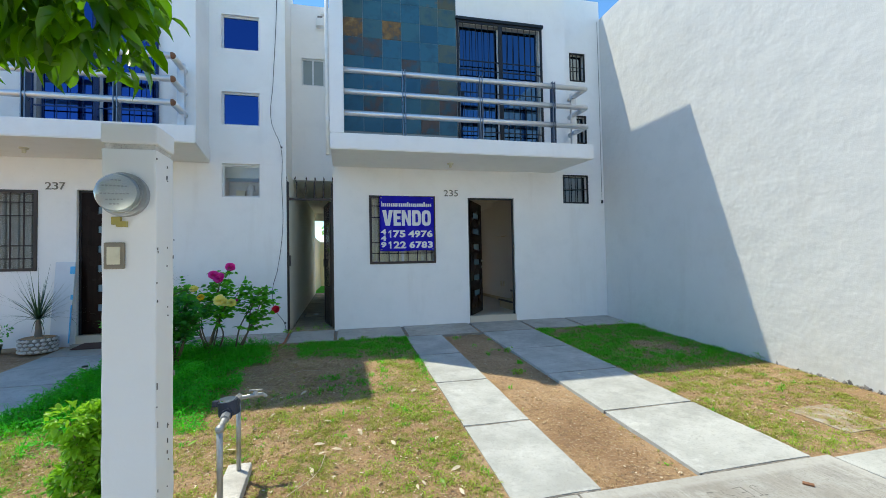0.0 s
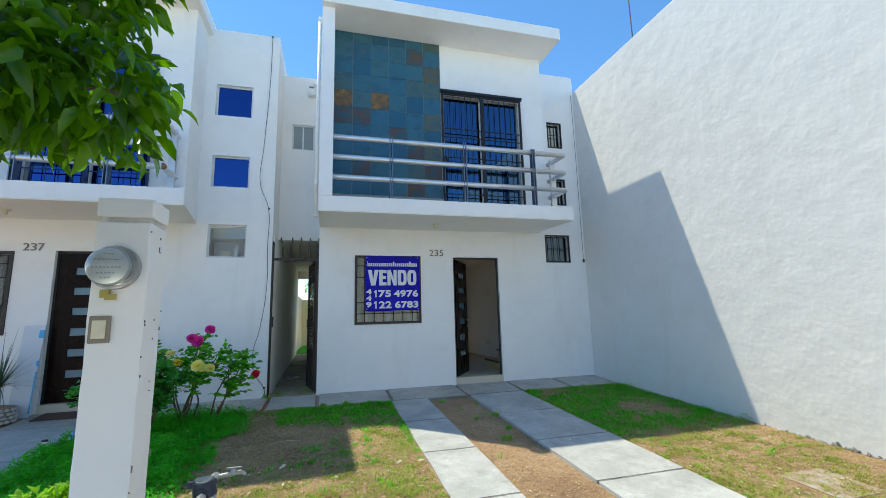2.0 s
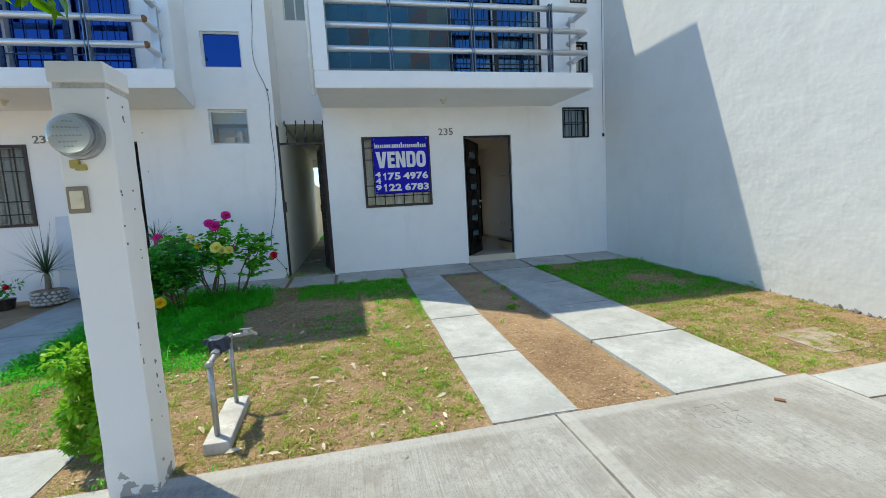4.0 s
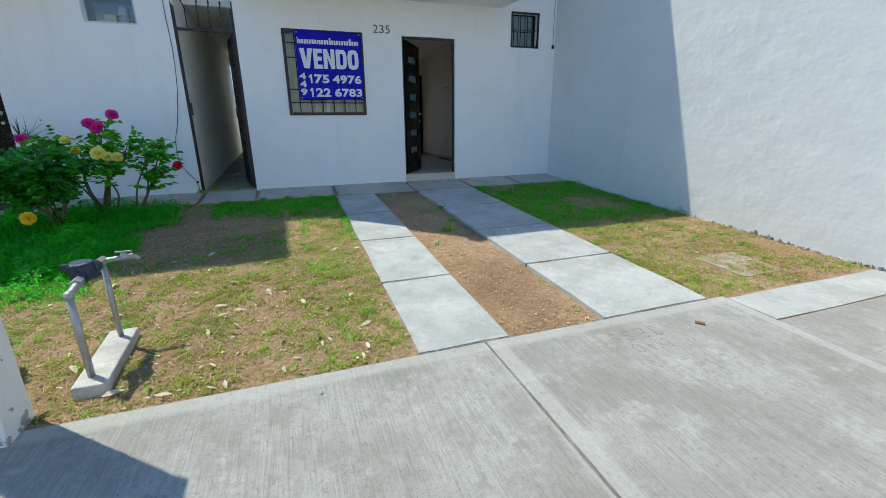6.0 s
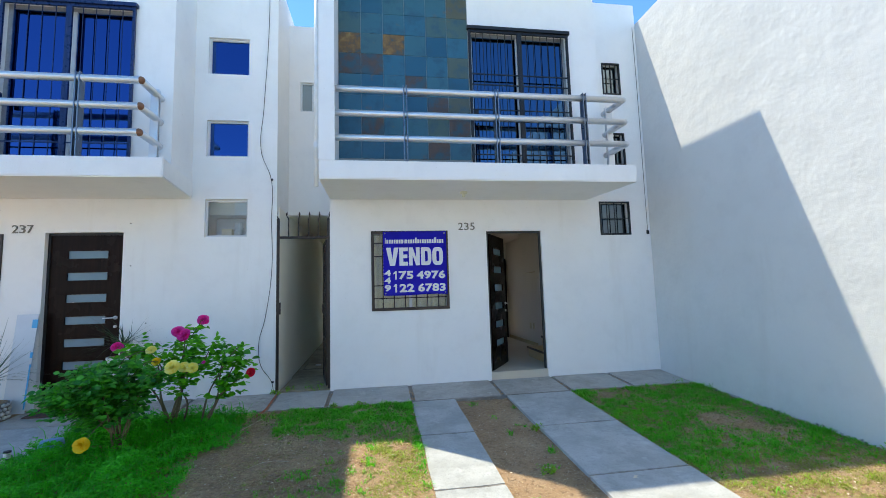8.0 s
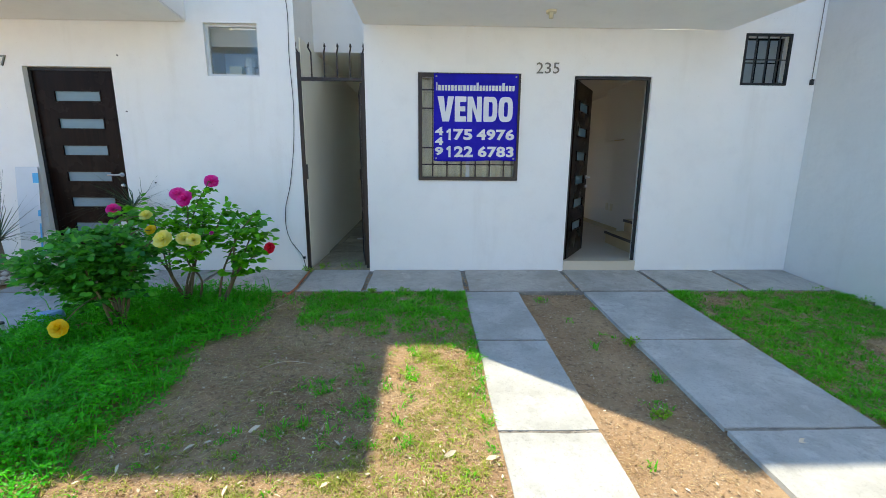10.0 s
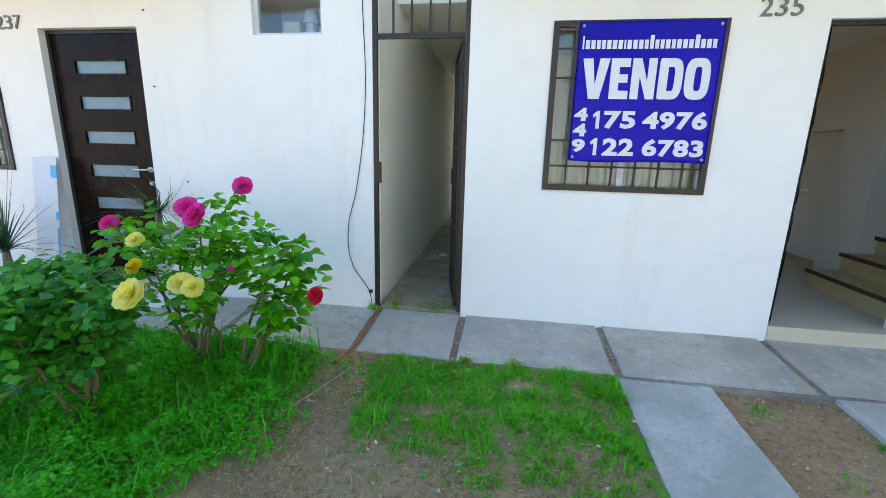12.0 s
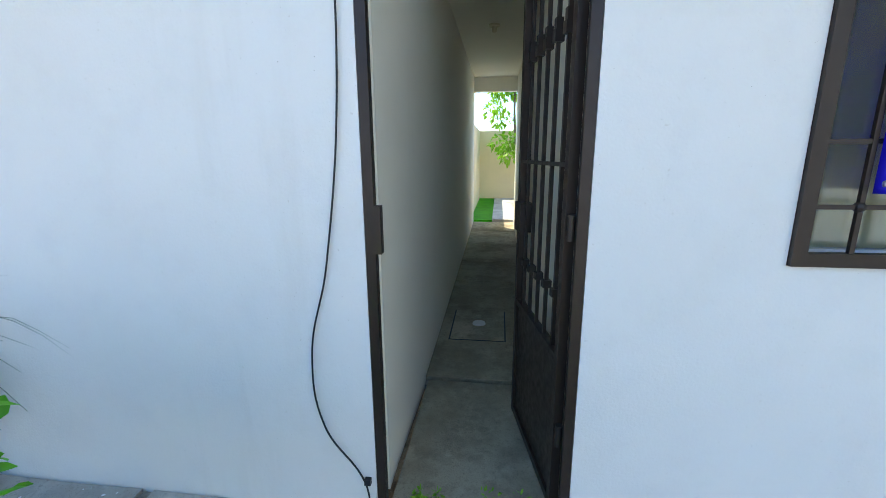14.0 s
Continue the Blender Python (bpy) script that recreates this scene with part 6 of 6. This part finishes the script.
def fallen_leaf(x, y, l, ang, mat, label):
    ob = leaf_cloud("fallen_leaf", [((0, 0, 0), (1, 0, 0.05), (0, 0.1, 1), l, l * 0.36)], mat, None, 0.1, 0.2)
    ob.location = (x, y, gz(y) + (0.004 if y < 1.95 or x > 2.24 else 0.009))
    ob.rotation_euler = (0.5 * math.sin(ang * 3), 0.25 * math.cos(ang * 5), ang)
    return tagged(ob, label, "leaf", "fallen leaves")


_rnd = random.Random(77)
for _i in range(74):
    _x, _y = _rnd.uniform(-1.1, 0.9), 1.98 + _rnd.random() ** 1.8 * 2.2
    fallen_leaf(_x, _y, _rnd.uniform(0.035, 0.1), _rnd.uniform(0, 6.28), DRYLEAF if _rnd.random() < 0.75 else SHRUB, "curled pale fallen leaf on the dry lawn")
fallen_leaf(2.55, 3.92, 0.1, 0.3, DRYLEAF, "curled brown fallen leaf on the concrete drive")
fallen_leaf(0.42, 1.75, 0.045, 1.2, SHRUB, "small green fallen leaf on the pavement")
fallen_leaf(-1.15, 4.55, 0.12, 2.2, DRYLEAF, "large pale dry leaf on the bare soil")

_ob = part("brick_chip", boxes((0, 0.055, 0, 0.03, 0, 0.009)), RUST)
_ob.location, _ob.rotation_euler = (2.73, 1.69, gz(1.69) - 0.001), (0, 0, -0.9)
tagged(_ob, "flat red-brown clay chip on the pavement", "clay chip")


def worn_cover():
    n = Nodes("soil_covered_concrete")
    c = n.mix(n.val(n.noise(4, 5, 0.65), 0.42, 0.6), (0.42, 0.39, 0.34), (0.34, 0.24, 0.15))
    n.set(Base_Color=c, Roughness=0.95)
    n.bump(n.noise(30, 4), 0.5, 0.01)
    return n.m


def manhole():
    bm = bmesh.new()
    x0, x1, y0, y1 = 3.8, 4.3, 2.15, 2.62
    for v in box(bm, x0, x1, y0, y1, -0.04, 0.0):
        v.co.z += gz(v.co.y) - 0.009
    bmesh.ops.subdivide_edges(bm, edges=bm.edges[:], cuts=3, use_grid_fill=True)
    for v in bm.verts:
        v.co.z += 0.012 * noise.noise(v.co * 5)
    tagged(part("utility_cover", bm, worn_cover()), "worn concrete utility cover half buried in the lawn", "cover")


manhole()


def spiky_fronds(plant, c, count, half, l0, l1, rnd, steep=1.45):
    """Arching narrow blades that spring from one crown."""
    vs, fs = [], []
    for i in range(count):
        a, e = rnd.uniform(0, 6.28), rnd.uniform(0.15, steep)
        L = rnd.uniform(l0, l1)
        d = Vector((math.cos(a), math.sin(a), 0))
        s = Vector((-math.sin(a), math.cos(a), 0)) * half
        for k in range(6):
            u = k / 5
            q = c + d * L * u * math.cos(e) + Vector((0, 0, L * (u * math.sin(e) - (1 - math.sin(e)) * 0.55 * u * u)))
            if q.y > FY - 0.02:
                q.y = FY - 0.02 - 0.01 * rnd.random()
            wv = s * (1 - u) if k < 5 else s * 0.1
            vs += [q - wv, q + wv]
            if k:
                b = len(vs) - 4
                fs += [(b, b + 1, b + 3), (b, b + 3, b + 2)]
    tri_mesh("fronds", [tuple(v) for v in vs], fs, YUCCA, plant)


def pedestal_planter(x, y):
    """White pedestal urn with a thin-leaved spiky plant, behind the roses."""
    z = gz(y)
    p = empty("pedestal_planter", "white pedestal planter standing on the apron by the wall", "planter", at=(x, y, z))
    bpy.context.view_layer.update()
    at = lambda h: Vector((x, y, z + h))
    part("foot", tubes((at(0), at(0.035), 0.17, 0.165, 28), (at(0.035), at(0.06), 0.15, 0.08, 28)), ALU, p)
    part("column", tubes((at(0.06), at(0.3), 0.065, 0.055, 20)), ALU, p)
    part("bowl", tubes((at(0.3), at(0.42), 0.06, 0.14, 24), (at(0.42), at(0.62), 0.14, 0.16, 24), (at(0.62), at(0.65), 0.175, 0.175, 24)), ALU, p)
    part("soil", tubes((at(0.65), at(0.656), 0.15, 0.14, 20)), SOIL, p)
    plant = empty("spiky_plant", "thin-leaved spiky plant growing in the white pedestal planter", "plant", at=at(0.656))
    bpy.context.view_layer.update()
    bm, _ = bent_stem((at(0.65), at(0.72), at(0.81)), 0.035, 0.022, 10)
    part("trunk", bm, BARK, plant)
    spiky_fronds(plant, at(0.8), 80, 0.006, 0.45, 0.85, random.Random(91), 0.8)


# ---- before the neighbour's door ----
def stone_planter():
    x, y, z0 = -4.12, 6.62, gz(6.62)
    p = empty("stone_planter", "round planter of white river stones with a spiky plant", "planter", at=(x, y, z0))
    bpy.context.view_layer.update()
    bm = tubes((Vector((x, y, z0)), Vector((x, y, z0 + 0.2)), 0.19, 0.2, 24))
    part("pot", bm, MORTAR, p)
    rnd = random.Random(61)
    for row in range(4):
        for k in range(18):
            a = 6.2832 * (k + 0.5 * (row % 2)) / 18 + rnd.uniform(-0.06, 0.06)
            bm = bmesh.new()
            bmesh.ops.create_icosphere(bm, subdivisions=1, radius=1, matrix=Matrix.LocRotScale((x + 0.2 * math.cos(a), y + 0.2 * math.sin(a), z0 + 0.027 + 0.05 * row), Euler((0, 0, a)), (0.022, rnd.uniform(0.028, 0.037), rnd.uniform(0.02, 0.027))))
            part("stone", bm, PEBBLE, p, smooth=True)
    part("soil", tubes((Vector((x, y, z0 + 0.2)), Vector((x, y, z0 + 0.21)), 0.18, 0.17, 20)), SOIL, p)
    plant = empty("spiky_plant", "spiky ponytail palm growing in the stone planter", "plant", at=(x, y, z0 + 0.2))
    bpy.context.view_layer.update()
    bm, _ = bent_stem(((x, y, z0 + 0.2), (x, y, z0 + 0.32), (x, y, z0 + 0.45)), 0.045, 0.025, 10)
    part("trunk", bm, BARK, plant)
    spiky_fronds(plant, Vector((x, y, z0 + 0.45)), 75, 0.011, 0.45, 0.8, rnd)


stone_planter()
pedestal_planter(-2.77, 6.83)


def neighbours_things():
    bm = bmesh.new()
    box(bm, -4.12, -3.87, 0, 0.012, 0, 1.24, 0.002)
    b = empty("leaning_board", "pale board with blue tape leaning beside the door", "board")
    m = pose(0, 6.83, gz(6.83), -6.5, 0, 0)
    bm.transform(m)
    part("panel", bm, BOARD, b)
    for q in ((-3.93, -3.866, -0.003, -0.0005, 1.06, 1.17), (-3.9, -3.87, -0.003, -0.0005, 0.68, 0.75), (-3.89, -3.872, -0.003, -0.0005, 0.05, 0.6)):
        bm = boxes(q)
        bm.transform(m)
        part("tape", bm, SKY_TAPE, b, "bright blue tape")
    bm = bmesh.new()
    box(bm, -3.75, -3.05, 6.62, 6.97, 0.001, 0.014, 0.004)
    for v in bm.verts:
        v.co.z += gz(v.co.y)
    tagged(part("doormat", bm, RED_MAT), "rust red doormat before the closed door", "doormat")
    for k, (x, y) in enumerate(((-4.62, 6.55), (-4.85, 6.25))):
        pot = empty("flower_pot", "dark flower pot with red flowers beside the planter", "flower pot", "pots by the neighbour's wall", at=(x, y, 0.1))
        bpy.context.view_layer.update()
        part("pot", tubes((Vector((x, y, 0.1)), Vector((x, y, 0.26)), 0.09, 0.12, 18)), BROWN_IRON, pot)
        rnd = random.Random(80 + k)
        cs = [((x + rnd.uniform(-0.1, 0.1), y + rnd.uniform(-0.1, 0.1), rnd.uniform(0.3, 0.45)), 0.07) for _ in range(8)]
        leaf_cloud("foliage", blob_cloud(cs, 160, rnd, 0.05, 0.5), ROSEDARK, pot)
        for c, _ in cs[:2]:
            bloom(Vector(c) + Vector((0, -0.06, 0.05)), 0.035, (0, -0.7, 0.6), REDPETAL, pot, rnd)
    s = empty("garden_light", "small black solar spike light in the grass", "garden light", at=(-2.86, 5.27, 0.03))
    bpy.context.view_layer.update()
    part("spike", tubes((Vector((-2.86, 5.27, 0.0)), Vector((-2.86, 5.27, 0.1)), 0.012)), BLACK_RUBBER, s)
    part("head", tubes((Vector((-2.86, 5.27, 0.1)), Vector((-2.86, 5.27, 0.15)), 0.026, 0.026, 14)), ALU, s)
    part("solar_cap", tubes((Vector((-2.86, 5.27, 0.15)), Vector((-2.86, 5.27, 0.165)), 0.03, 0.028, 14)), BLACK_RUBBER, s)


neighbours_things()


def odds_and_ends():
    bm = bmesh.new()
    bmesh.ops.create_icosphere(bm, subdivisions=3, radius=0.1, matrix=Matrix.LocRotScale((-2.62, 5.45, 0.13), None, (1.1, 0.8, 0.8)))
    for v in bm.verts:
        v.co += 0.03 * Vector((noise.noise(v.co * 14), noise.noise(v.co * 14 + Vector((3, 1, 0))), noise.noise(v.co * 14 + Vector((0, 7, 2)))))
    tagged(part("plastic_bag", bm, paint("pale_blue_plastic", (0.2, 0.42, 0.7), 0.35, 0, 0.3, 20)), "crumpled pale blue plastic bag in the flower bed", "plastic bag")
    curve_thing("plastic_conduit", [(-0.87, 6.98, 0.152), (-0.865, 6.6, 0.124), (-0.87, 6.32, 0.104), (-0.92, 6.12, 0.094)], 0.011, paint("faded_orange_conduit", (0.5, 0.16, 0.07), 0.6, 0, 0.4, 20), "faded orange plastic conduit lying in a paving joint", "conduit")
    for k, pts in enumerate((((-1.0, 5.5, 0.075), (-0.9, 5.75, 0.085), (-0.78, 6.05, 0.1)), ((-0.6, 4.7, 0.03), (-0.45, 4.8, 0.04), (-0.25, 4.78, 0.035)), ((-0.3, 2.3, -0.08), (-0.15, 2.5, -0.07), (-0.1, 2.75, -0.06)))):
        curve_thing("fallen_twig", [Vector(p) for p in pts], 0.002, DRYLEAF, "thin dry twig lying on the soil", "twig")
    for pts in (((-2.28, 5.62, 0.34), (-2.12, 5.52, 0.2), (-1.97, 5.42, 0.06)), ((-2.42, 5.3, 0.08), (-2.2, 5.36, 0.12), (-1.98, 5.41, 0.06))):
        bm, _ = bent_stem(pts, 0.017, 0.012, 8)
        tagged(part("bare_cane", bm, paint("tan_cane_bark", (0.34, 0.2, 0.1), 0.8, 0, 0.4, 25, 0.002)), "bare brown rose cane lying in the flower bed", "cane", "bare canes")
    for x, z in ((-2.84, 2.58), (-2.82, 1.99), (-2.6, 1.2)):
        bm = tubes((Vector((x, FY + 0.001, z)), Vector((x, FY - 0.012, z)), 0.006, 0.008, 8))
        tagged(part("wall_plug", bm, BLACK_RUBBER), "small dark wall plug in the white plaster", "wall plug", "wall plugs")
    mast = part("antenna_mast", tubes((Vector((9.05, 9.5, -0.05)), Vector((9.05, 9.5, 12.2)), 0.024, 0.018, 10)), GREY_METAL)
    tagged(mast, "thin grey antenna mast behind the boundary wall", "mast")
    curve_thing("corner_cable", [(5.0, FY - 0.006, 6.0), (5.005, FY - 0.006, 4.5), (5.0, FY - 0.006, 3.2), (5.0, FY - 0.006, 2.4)], 0.004, GREY_METAL, "thin grey cable down the wall corner", "cable")
    tagged(part("corner_hook", boxes((4.98, 5.01, FY - 0.03, FY - 0.0005, 2.36, 2.42)), BLACK_RUBBER), "small dark hook in the wall corner", "hook")


odds_and_ends()
